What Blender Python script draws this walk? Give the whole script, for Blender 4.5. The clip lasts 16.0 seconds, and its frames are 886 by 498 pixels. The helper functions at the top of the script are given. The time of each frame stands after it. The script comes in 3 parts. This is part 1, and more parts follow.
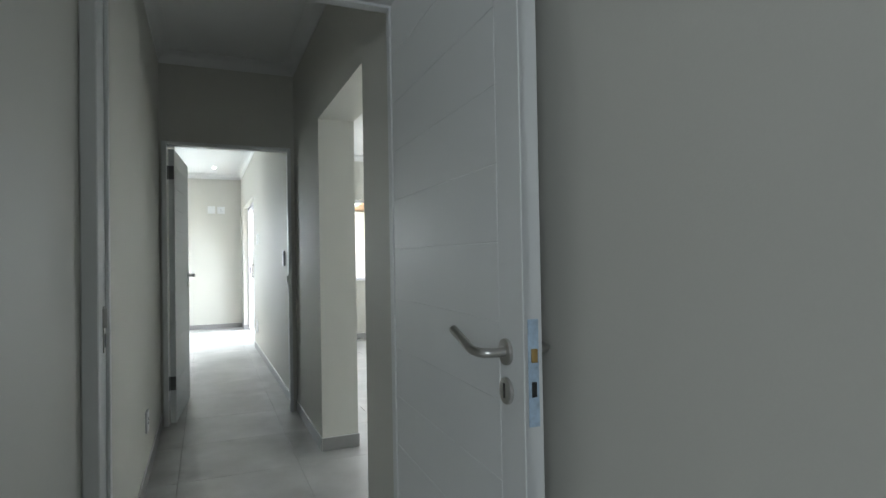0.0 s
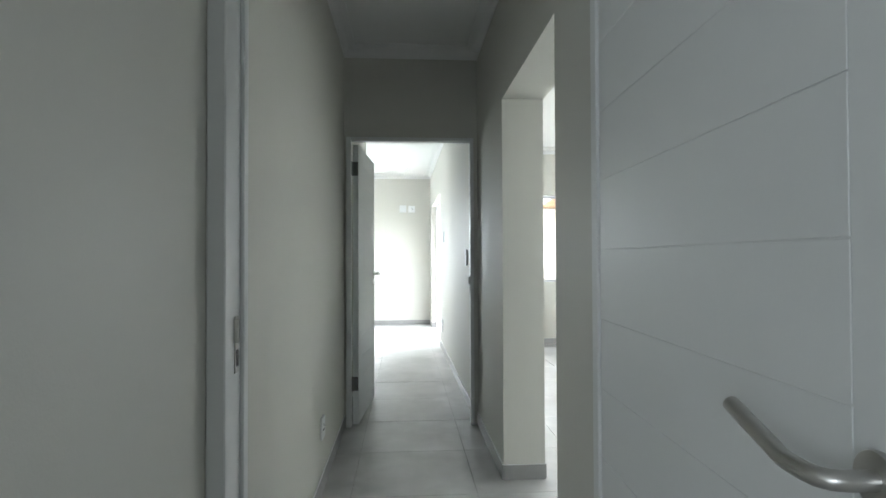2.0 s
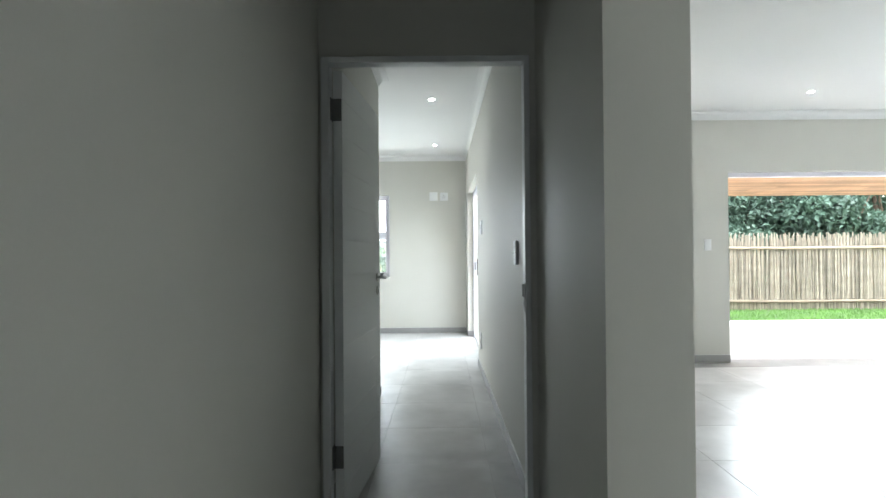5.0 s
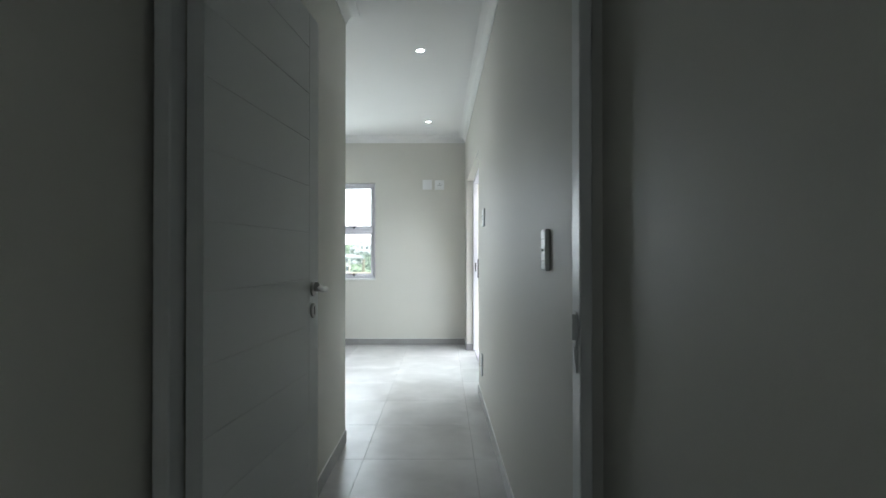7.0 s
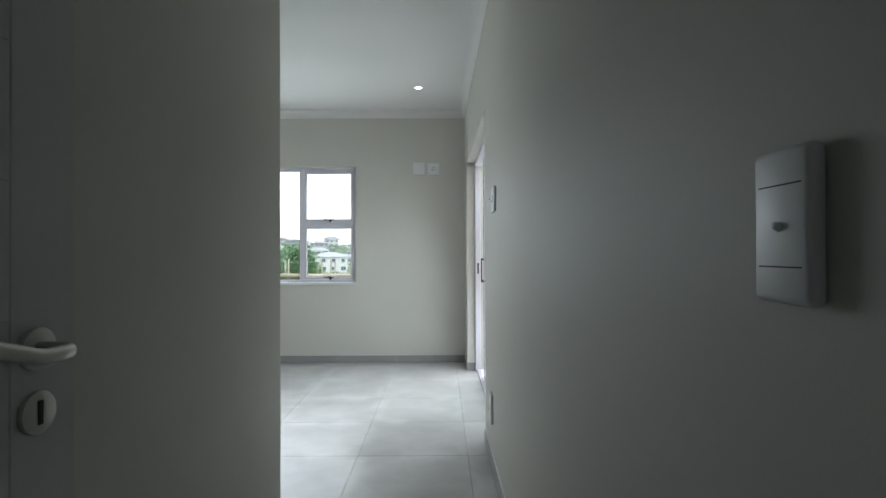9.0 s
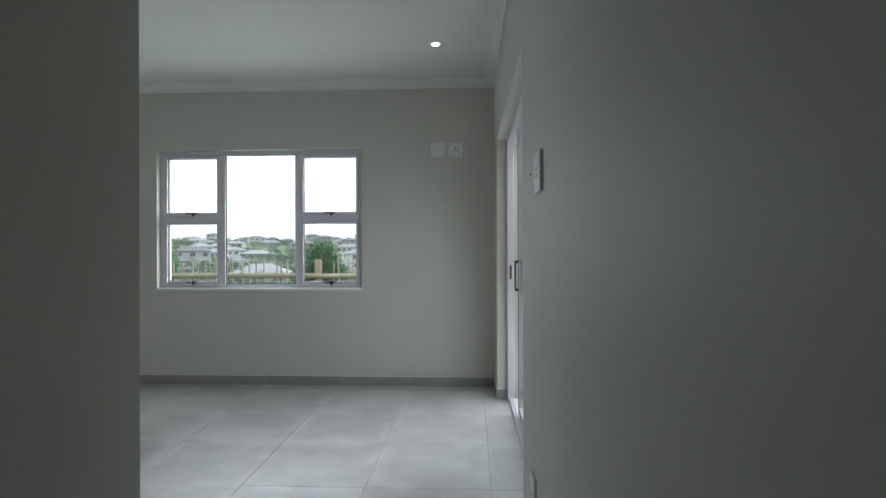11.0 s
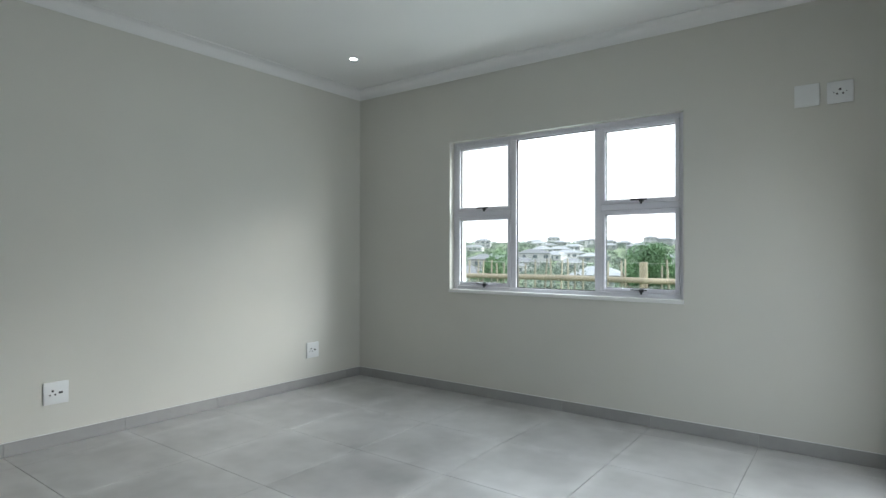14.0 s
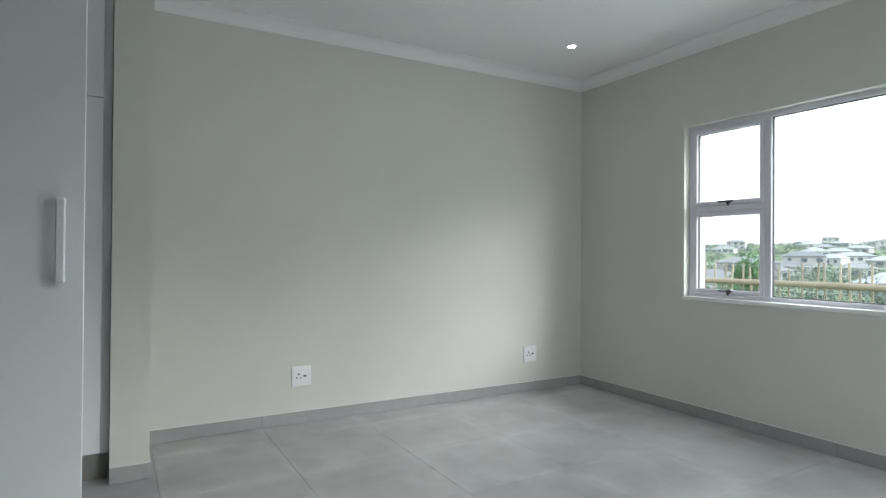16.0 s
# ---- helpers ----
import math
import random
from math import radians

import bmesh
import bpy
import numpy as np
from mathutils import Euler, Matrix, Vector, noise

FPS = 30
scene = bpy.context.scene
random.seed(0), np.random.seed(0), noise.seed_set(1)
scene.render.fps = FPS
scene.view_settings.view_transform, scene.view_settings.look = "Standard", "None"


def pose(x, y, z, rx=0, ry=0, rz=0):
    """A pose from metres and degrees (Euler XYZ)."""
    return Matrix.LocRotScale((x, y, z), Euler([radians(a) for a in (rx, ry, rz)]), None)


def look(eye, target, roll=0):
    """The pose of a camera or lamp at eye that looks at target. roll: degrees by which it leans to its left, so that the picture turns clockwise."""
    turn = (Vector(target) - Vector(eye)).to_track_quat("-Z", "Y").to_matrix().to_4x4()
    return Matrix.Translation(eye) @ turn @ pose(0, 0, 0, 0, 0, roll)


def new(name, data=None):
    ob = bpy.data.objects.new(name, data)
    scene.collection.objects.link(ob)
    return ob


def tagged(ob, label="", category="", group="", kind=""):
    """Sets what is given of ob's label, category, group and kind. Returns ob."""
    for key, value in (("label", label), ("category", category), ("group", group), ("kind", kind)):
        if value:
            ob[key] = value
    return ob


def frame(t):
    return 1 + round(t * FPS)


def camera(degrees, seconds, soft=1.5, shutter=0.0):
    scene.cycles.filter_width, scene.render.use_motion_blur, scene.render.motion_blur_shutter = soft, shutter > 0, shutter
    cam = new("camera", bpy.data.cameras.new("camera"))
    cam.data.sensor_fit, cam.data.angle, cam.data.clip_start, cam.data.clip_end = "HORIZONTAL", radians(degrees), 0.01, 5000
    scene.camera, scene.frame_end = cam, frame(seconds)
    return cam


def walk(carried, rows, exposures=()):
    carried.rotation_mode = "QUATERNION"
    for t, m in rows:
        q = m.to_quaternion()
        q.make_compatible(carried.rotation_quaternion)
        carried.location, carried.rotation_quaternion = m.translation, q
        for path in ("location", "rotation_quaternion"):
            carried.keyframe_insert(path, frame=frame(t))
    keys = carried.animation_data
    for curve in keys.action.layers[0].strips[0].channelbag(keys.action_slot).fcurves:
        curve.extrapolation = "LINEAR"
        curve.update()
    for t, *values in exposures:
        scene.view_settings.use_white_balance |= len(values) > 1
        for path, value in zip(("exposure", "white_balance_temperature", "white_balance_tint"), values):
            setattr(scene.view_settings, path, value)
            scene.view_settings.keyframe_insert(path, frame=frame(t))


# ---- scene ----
cam = camera(76.5, 16.0)

PATH = [
    (0, (0.324, -4.591, 1.195), (1.102, -2.749, 1.225), -1.0),
    (0.5, (0.401, -4.536, 1.191), (0.933, -2.608, 1.226), -0.7),
    (1, (0.433, -4.459, 1.189), (0.765, -2.487, 1.226), -0.5),
    (1.5, (0.433, -4.292, 1.184), (0.635, -2.303, 1.219), -0.3),
    (2, (0.445, -4.093, 1.206), (0.583, -2.098, 1.239), -0.2),
    (2.5, (0.475, -3.918, 1.199), (0.579, -1.921, 1.23), -0.2),
    (3, (0.518, -3.697, 1.21), (0.581, -1.698, 1.237), -0.3),
    (3.5, (0.523, -3.435, 1.2), (0.548, -1.436, 1.224), -0.3),
    (4, (0.511, -3.157, 1.201), (0.52, -1.157, 1.229), -0.3),
    (4.5, (0.539, -2.851, 1.196), (0.541, -0.851, 1.22), -0.5),
    (4.7, (0.55, -2.711, 1.202), (0.551, -0.711, 1.225), -0.5),
    (6.8, (0.632, -1.333, 1.199), (0.634, 0.667, 1.211), -0.2),
    (7, (0.64, -1.207, 1.199), (0.638, 0.793, 1.216), -0.0),
    (7.5, (0.649, -0.842, 1.194), (0.651, 1.157, 1.216), 0.2),
    (8, (0.656, -0.534, 1.187), (0.657, 1.466, 1.206), -0.1),
    (8.5, (0.645, -0.207, 1.186), (0.647, 1.793, 1.206), 0.0),
    (9, (0.667, 0.092, 1.189), (0.673, 2.092, 1.204), -0.2),
    (9.2, (0.679, 0.21, 1.199), (0.688, 2.21, 1.217), -0.2),
    (11.3, (0.747, 1.367, 1.218), (0.58, 3.36, 1.219), -0.2),
    (11.5, (0.765, 1.473, 1.216), (0.534, 3.46, 1.218), -0.2),
    (12, (0.769, 1.672, 1.216), (0.347, 3.626, 1.219), -0.3),
    (12.5, (0.743, 1.84, 1.231), (0.129, 3.743, 1.227), -0.2),
    (13, (0.73, 2.009, 1.204), (-0.099, 3.829, 1.21), -0.2),
    (13.5, (0.701, 2.151, 1.171), (-0.321, 3.87, 1.189), -0.1),
    (14, (0.657, 2.293, 1.184), (-0.528, 3.904, 1.198), 0.1),
    (14.5, (0.623, 2.39, 1.184), (-0.708, 3.883, 1.196), 0.1),
    (15, (0.581, 2.465, 1.179), (-0.901, 3.808, 1.194), 0.3),
    (15.5, (0.555, 2.518, 1.173), (-1.07, 3.684, 1.189), 0.3),
    (16, (0.565, 2.548, 1.178), (-1.163, 3.554, 1.194), 0.4),
]

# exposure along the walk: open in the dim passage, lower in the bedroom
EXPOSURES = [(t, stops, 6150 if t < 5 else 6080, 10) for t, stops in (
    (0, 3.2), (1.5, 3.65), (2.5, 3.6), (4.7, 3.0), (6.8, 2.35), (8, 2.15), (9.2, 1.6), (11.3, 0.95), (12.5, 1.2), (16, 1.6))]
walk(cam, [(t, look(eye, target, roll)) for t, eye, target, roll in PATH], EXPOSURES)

# ---- world and lights ----
world = bpy.data.worlds.new("overcast_sky")
scene.world = world
world.use_nodes = True
wn = world.node_tree.nodes
sky = wn.new("ShaderNodeTexSky")
sky.sky_type = "NISHITA"
sky.sun_disc = False
sky.sun_elevation, sky.sun_rotation = radians(22), radians(56)
sky.air_density, sky.dust_density, sky.ozone_density = 1.2, 6.0, 1.0
wn["Background"].inputs["Strength"].default_value = 0.15
soften = wn.new("ShaderNodeMixRGB")
soften.inputs["Fac"].default_value = 0.75
soften.inputs["Color2"].default_value = (9.0, 9.2, 9.4, 1)
world.node_tree.links.new(sky.outputs[0], soften.inputs["Color1"])
world.node_tree.links.new(soften.outputs[0], wn["Background"].inputs["Color"])

sun = new("sun", bpy.data.lights.new("sun", "SUN"))
sun.data.energy, sun.data.angle, sun.data.color = 2.0, radians(38), (0.93, 0.98, 1.0)
sun.matrix_world = look((0.80, 0.54, 0.40), (0, 0, 0))


def area_lamp(name, eye, target, sx, sy, watts, color=(0.90, 0.97, 1.0), spread=180):
    lamp = new(name, bpy.data.lights.new(name, "AREA"))
    lamp.data.shape, lamp.data.size, lamp.data.size_y = "RECTANGLE", sx, sy
    lamp.data.energy, lamp.data.color, lamp.data.spread = watts, color, radians(spread)
    lamp.matrix_world = look(eye, target)
    return lamp


# added lamp at the first bedroom's solid back wall, for an unseen window; then daylight in the openings: bedroom
# sliding door, bedroom window, living room garden opening
area_lamp("unseen_window_daylight", (-1.2, -7.05, 1.5), (-1.2, -3.0, 1.2), 1.7, 1.2, 3.3)
area_lamp("sliding_door_daylight", (0.99, 4.75, 1.0), (-1.0, 4.85, 0.25), 1.85, 1.85, 3.8, spread=150)
area_lamp("bedroom_window_daylight", (-1.2, 6.46, 1.5), (-1.2, 5.4, 1.3), 1.8, 1.15, 6.5, spread=165)
area_lamp("garden_opening_daylight", (5.1, 3.96, 1.5), (6.4, -1.6, -0.4), 2.6, 1.1, 26, spread=105)

# ---- materials ----


def material(name, color, rough=0.5, metal=0.0, spread=0.06, scale=3.0, fine=60.0, bump=0.0, spec=0.5, per_piece=0.0, detail=4):
    """A procedural surface: base colour varied at two scales, fine relief, and a small change from piece to piece."""
    m = bpy.data.materials.new(name)
    m.use_nodes = True
    nt = m.node_tree
    b = nt.nodes["Principled BSDF"]
    b.inputs["Metallic"].default_value = metal
    b.inputs["Specular IOR Level"].default_value = spec
    tc = nt.nodes.new("ShaderNodeNewGeometry")
    big = nt.nodes.new("ShaderNodeTexNoise")
    big.inputs["Scale"].default_value, big.inputs["Detail"].default_value = scale, detail
    small = nt.nodes.new("ShaderNodeTexNoise")
    small.inputs["Scale"].default_value, small.inputs["Detail"].default_value = fine, 3
    shift = nt.nodes.new("ShaderNodeVectorMath")
    shift.inputs[1].default_value = (3.37, 1.83, 7.41)
    nt.links.new(tc.outputs["Position"], shift.inputs[0])
    for n in (big, small):
        nt.links.new(shift.outputs[0], n.inputs["Vector"])
    mixed = nt.nodes.new("ShaderNodeMath")
    mixed.operation = "MULTIPLY_ADD"
    mixed.inputs[1].default_value = 0.35
    nt.links.new(small.outputs["Fac"], mixed.inputs[0])
    nt.links.new(big.outputs["Fac"], mixed.inputs[2])
    rng = nt.nodes.new("ShaderNodeMath")
    rng.operation = "MULTIPLY_ADD"
    rng.inputs[1].default_value = 4 * spread
    rng.inputs[2].default_value = 1 - 4 * spread * 0.675
    nt.links.new(mixed.outputs[0], rng.inputs[0])
    value = rng.outputs[0]
    if per_piece:
        info = nt.nodes.new("ShaderNodeObjectInfo")
        piece = nt.nodes.new("ShaderNodeMapRange")
        piece.inputs["To Min"].default_value, piece.inputs["To Max"].default_value = 1 - per_piece, 1 + per_piece
        nt.links.new(info.outputs["Random"], piece.inputs["Value"])
        both = nt.nodes.new("ShaderNodeMath")
        both.operation = "MULTIPLY"
        nt.links.new(value, both.inputs[0])
        nt.links.new(piece.outputs[0], both.inputs[1])
        value = both.outputs[0]
    tint = nt.nodes.new("ShaderNodeVectorMath")
    tint.operation = "SCALE"
    tint.inputs[0].default_value = color
    nt.links.new(value, tint.inputs["Scale"])
    nt.links.new(tint.outputs[0], b.inputs["Base Color"])
    wear = nt.nodes.new("ShaderNodeMapRange")
    wear.inputs["To Min"].default_value, wear.inputs["To Max"].default_value = max(rough - 0.08, 0.03), min(rough + 0.1, 1)
    nt.links.new(big.outputs["Fac"], wear.inputs["Value"])
    nt.links.new(wear.outputs[0], b.inputs["Roughness"])
    if bump:
        bm = nt.nodes.new("ShaderNodeBump")
        bm.inputs["Strength"].default_value, bm.inputs["Distance"].default_value = bump, 0.002
        nt.links.new(small.outputs["Fac"], bm.inputs["Height"])
        nt.links.new(bm.outputs[0], b.inputs["Normal"])
    return m


def glass_material():
    m = bpy.data.materials.new("clear_glass")
    m.use_nodes = True
    nt = m.node_tree
    nt.nodes.remove(nt.nodes["Principled BSDF"])
    out = nt.nodes["Material Output"]
    clear, gloss, mix, fres = (nt.nodes.new("ShaderNodeBsdfTransparent"), nt.nodes.new("ShaderNodeBsdfGlossy"),
                               nt.nodes.new("ShaderNodeMixShader"), nt.nodes.new("ShaderNodeLayerWeight"))
    clear.inputs["Color"].default_value = (0.95, 0.975, 0.965, 1)
    gloss.inputs["Roughness"].default_value = 0.01
    steep, amount = nt.nodes.new("ShaderNodeMath"), nt.nodes.new("ShaderNodeMath")
    steep.operation, amount.operation = "POWER", "MULTIPLY_ADD"
    steep.inputs[1].default_value = 5.0
    amount.inputs[1].default_value, amount.inputs[2].default_value = 0.55, 0.03
    nt.links.new(fres.outputs["Facing"], steep.inputs[0])
    nt.links.new(steep.outputs[0], amount.inputs[0])
    nt.links.new(amount.outputs[0], mix.inputs[0])
    nt.links.new(clear.outputs[0], mix.inputs[1])
    nt.links.new(gloss.outputs[0], mix.inputs[2])
    nt.links.new(mix.outputs[0], out.inputs["Surface"])
    return m


def glow_material(name, color, strength):
    m = bpy.data.materials.new(name)
    m.use_nodes = True
    b = m.node_tree.nodes["Principled BSDF"]
    b.inputs["Emission Color"].default_value = (*color, 1)
    b.inputs["Emission Strength"].default_value = strength
    return m


PAINT = material("wall_paint", (0.63, 0.62, 0.57), rough=0.56, spread=0.025, scale=1.3, fine=220, bump=0.12, spec=0.27)
WHITE_WALL = material("outside_plaster", (0.72, 0.70, 0.64), rough=0.8, spread=0.05, scale=2, fine=120, bump=0.3)
CEILING = material("ceiling_paint", (0.80, 0.80, 0.79), rough=0.75, spread=0.015, scale=1.5, fine=200, bump=0.05, spec=0.2)
DOOR_WHITE = material("door_enamel", (0.76, 0.775, 0.77), rough=0.37, spread=0.015, scale=4, fine=150, bump=0.04)
FRAME_WHITE = material("frame_enamel", (0.74, 0.75, 0.745), rough=0.38, spread=0.02, scale=5, fine=150, bump=0.05)
ALU = material("white_powder_coat", (0.73, 0.72, 0.77), rough=0.38, spread=0.015, scale=6, fine=250, bump=0.03)
TILE = material("porcelain_tile", (0.465, 0.459, 0.452), rough=0.36, spread=0.24, scale=1.7, fine=6, per_piece=0.06, detail=3)
SKIRT = material("skirting_tile", (0.33, 0.325, 0.32), rough=0.38, spread=0.08, scale=2.5, fine=20, bump=0.03, per_piece=0.05)


def add_edge_haze(m, strength=0.16, reach=0.16):
    """A pale cloudy film of grout left along the edges of each tile."""
    nt = m.node_tree
    nodes, links = nt.nodes, nt.links
    b = nodes["Principled BSDF"]
    base = b.inputs["Base Color"].links[0].from_socket
    tc = nodes.new("ShaderNodeTexCoord")
    split = nodes.new("ShaderNodeSeparateXYZ")
    links.new(tc.outputs["Generated"], split.inputs[0])
    sides = []
    for axis in ("X", "Y"):
        away = nodes.new("ShaderNodeMath")
        away.operation = "PINGPONG"
        away.inputs[1].default_value = 0.5
        links.new(split.outputs[axis], away.inputs[0])
        sides.append(away.outputs[0])
    near = nodes.new("ShaderNodeMath")
    near.operation = "SMOOTH_MIN"
    near.inputs[2].default_value = 0.08
    links.new(sides[0], near.inputs[0])
    links.new(sides[1], near.inputs[1])
    edge = nodes.new("ShaderNodeMapRange")
    edge.interpolation_type = "SMOOTHSTEP"
    edge.inputs["From Min"].default_value, edge.inputs["From Max"].default_value = 0.0, reach
    edge.inputs["To Min"].default_value, edge.inputs["To Max"].default_value = 1.0, 0.0
    links.new(near.outputs[0], edge.inputs["Value"])
    geo = nodes.new("ShaderNodeNewGeometry")
    cloud = nodes.new("ShaderNodeTexNoise")
    cloud.inputs["Scale"].default_value, cloud.inputs["Detail"].default_value, cloud.inputs["Distortion"].default_value = 2.6, 4, 0.8
    links.new(geo.outputs["Position"], cloud.inputs["Vector"])
    patch = nodes.new("ShaderNodeMapRange")
    patch.interpolation_type = "SMOOTHSTEP"
    patch.inputs["From Min"].default_value, patch.inputs["From Max"].default_value = 0.4, 0.62
    links.new(cloud.outputs["Fac"], patch.inputs["Value"])
    film = nodes.new("ShaderNodeMath")
    film.operation = "MULTIPLY"
    links.new(edge.outputs[0], film.inputs[0])
    links.new(patch.outputs[0], film.inputs[1])
    amount = nodes.new("ShaderNodeMath")
    amount.operation = "MULTIPLY"
    amount.inputs[1].default_value = strength
    links.new(film.outputs[0], amount.inputs[0])
    mix = nodes.new("ShaderNodeMixRGB")
    mix.inputs["Color2"].default_value = (0.74, 0.735, 0.72, 1)
    links.new(amount.outputs[0], mix.inputs["Fac"])
    links.new(base, mix.inputs["Color1"])
    links.new(mix.outputs[0], b.inputs["Base Color"])


add_edge_haze(TILE, 0.3)
GROUT = material("grout", (0.34, 0.335, 0.325), rough=0.9, spread=0.12, scale=6, fine=90, bump=0.2)
PLASTIC = material("white_plastic", (0.78, 0.79, 0.79), rough=0.4, spread=0.01, scale=20, fine=300)
DARK = material("dark_slot", (0.02, 0.02, 0.02), rough=0.6, spread=0.1, scale=30, fine=200)
BLACK = material("black_handle", (0.025, 0.025, 0.028), rough=0.4, spread=0.1, scale=30, fine=200)
STEEL = material("brushed_steel", (0.55, 0.54, 0.52), rough=0.3, metal=1.0, spread=0.05, scale=20, fine=400, bump=0.02)
BRASS = material("brass", (0.60, 0.42, 0.18), rough=0.35, metal=1.0, spread=0.08, scale=30, fine=300)
FILM = material("blue_film", (0.45, 0.58, 0.72), rough=0.3, spread=0.2, scale=60, fine=200)
MELAMINE = material("wardrobe_melamine", (0.82, 0.845, 0.86), rough=0.4, spread=0.01, scale=4, fine=200)
PLINTH = material("wardrobe_plinth", (0.24, 0.235, 0.22), rough=0.6, spread=0.05, scale=6, fine=100)
GLASS = glass_material()
GLOW = glow_material("lamp_glow", (1, 0.98, 0.94), 14)
PINE = material("pine_boards", (0.40, 0.23, 0.135), rough=0.55, spread=0.25, scale=2.0, fine=30, bump=0.2, per_piece=0.32)
POLE = material("fence_pole", (0.29, 0.24, 0.17), rough=0.8, spread=0.2, scale=5, fine=60, bump=0.3, per_piece=0.2)
STICK = material("fence_stick", (0.30, 0.265, 0.205), rough=0.85, spread=0.25, scale=6, fine=50, bump=0.3, per_piece=0.3)
PAVING = material("patio_screed", (0.62, 0.61, 0.59), rough=0.45, spread=0.08, scale=1.5, fine=60, bump=0.2)
GRASS = material("grass_ground", (0.095, 0.135, 0.06), rough=0.95, spread=0.35, scale=0.6, fine=9, bump=0.6)
LEAF = material("leaf_green", (0.10, 0.19, 0.08), rough=0.6, spread=0.4, scale=1.2, fine=8)
# hill foliage, greyer and bluer: distance haze put into the leaf colour
LEAF_HAZED = material("hazed_hill_leaf", (0.115, 0.145, 0.115), rough=0.7, spread=0.35, scale=0.15, fine=2)
LEAF_PALE = material("leaf_pale_green", (0.13, 0.18, 0.085), rough=0.7, spread=0.4, scale=1.5, fine=10)
LEAF_DARK = material("leaf_dark_green", (0.065, 0.115, 0.078), rough=0.6, spread=0.4, scale=1.2, fine=8)
LAWN = material("lawn_blades", (0.14, 0.30, 0.06), rough=0.7, spread=0.35, scale=1.5, fine=12)
HINGE = material("dull_steel", (0.20, 0.20, 0.20), rough=0.55, metal=0.6, spread=0.1, scale=20, fine=200)
BARK = material("bark", (0.14, 0.10, 0.07), rough=0.9, spread=0.3, scale=5, fine=40, bump=0.4)
ROOF = material("grey_roof_tiles", (0.19, 0.195, 0.205), rough=0.8, spread=0.15, scale=0.5, fine=4, per_piece=0.35)
HOUSE_WALL = material("pale_house_wall", (0.37, 0.365, 0.36), rough=0.85, spread=0.06, scale=0.4, fine=5, per_piece=0.35)
WINDOW_DARK = material("far_window", (0.10, 0.115, 0.13), rough=0.15, spread=0.1, scale=1, fine=5)

# ---- mesh helpers ----


def box(bm, x0, x1, y0, y1, z0, z1, bevel=0.0, segments=1):
    made = bmesh.ops.create_cube(bm, size=1.0, matrix=Matrix.LocRotScale(
        ((x0 + x1) / 2, (y0 + y1) / 2, (z0 + z1) / 2), None, (abs(x1 - x0), abs(y1 - y0), abs(z1 - z0))))
    if bevel:
        edges = list({e for v in made["verts"] for e in v.link_edges})
        bmesh.ops.bevel(bm, geom=edges, offset=bevel, segments=segments, affect="EDGES", profile=0.5)
    return bm


def boxes(*rows, bevel=0.0):
    bm = bmesh.new()
    for row in rows:
        box(bm, *row, bevel=bevel)
    return bm


def cyl(bm, m, r, depth, n=24, r2=None, bevel=0.0):
    made = bmesh.ops.create_cone(bm, cap_ends=True, segments=n, radius1=r, radius2=r if r2 is None else r2, depth=depth, matrix=m)
    if bevel:
        edges = [e for e in {e for v in made["verts"] for e in v.link_edges} if any(len(f.verts) > 4 for f in e.link_faces)]
        bmesh.ops.bevel(bm, geom=edges, offset=bevel, segments=2, affect="EDGES", profile=0.5)
    return bm


def tube(bm, points, radii, n=10):
    """A round rod along points, with a radius at each."""
    pts = [Vector(p) for p in points]
    rings = []
    side = None
    for i, p in enumerate(pts):
        d = (pts[min(i + 1, len(pts) - 1)] - pts[max(i - 1, 0)]).normalized()
        if side is None:
            side = d.cross(Vector((0.13, 0.31, 0.94))).normalized()
        side = (side - d * side.dot(d)).normalized()
        up = d.cross(side)
        r = radii[i] if hasattr(radii, "__len__") else radii
        rings.append([bm.verts.new(p + (side * math.cos(a) + up * math.sin(a)) * r) for a in (2 * math.pi * k / n for k in range(n))])
    for a, b in zip(rings, rings[1:]):
        for k in range(n):
            bm.faces.new((a[k], a[(k + 1) % n], b[(k + 1) % n], b[k]))
    bm.faces.new(rings[0][::-1])
    bm.faces.new(rings[-1])
    return bm


def mesh_of(name, bm, mat, smooth=False):
    me = bpy.data.meshes.new(name)
    bmesh.ops.recalc_face_normals(bm, faces=bm.faces)
    bm.to_mesh(me)
    bm.free()
    me.materials.append(mat)
    if smooth:
        for p in me.polygons:
            p.use_smooth = True
        me.set_sharp_from_angle(angle=radians(40))
    return me


def part(name, bm, mat, parent, label="", smooth=False):
    ob = new(name, mesh_of(name, bm, mat, smooth))
    ob.parent = parent
    if label:
        ob["label"] = label
    return ob


def structure(name, bm, mat, label, category="", smooth=False):
    return tagged(new(name, mesh_of(name, bm, mat, smooth)), label, category or name.split("_")[0], kind="structure")


def thing(name, label, category, group=""):
    return tagged(new(name), label, category, group)


# ---- plan ----
H = 2.745                      # ceiling
CX0, CX1 = 0.015, 0.982        # passage walls
RX0, RX1 = -3.238, 0.935       # bedroom side walls
RY1 = 6.22                     # bedroom window wall
D1A, D1B = -2.84, -2.67        # wall of the first door
D2A, D2B = 0.0, 0.11           # wall of the second door
LX = 1.21                      # living room side of the passage wall
LY = 3.68                      # living room garden wall
LX1, LY0 = 7.2, -2.84
BX0, BY0 = -3.2, -7.1          # first bedroom
BASE = -0.12
WX0, WX1, WZ0, WZ1 = -2.16, -0.262, 0.868, 2.134
SY0, SY1, SZ = 3.66, 5.80, 2.11


def rx(y):
    """The bedroom's right wall runs slightly out of square."""
    return 0.974 - 0.0078 * y


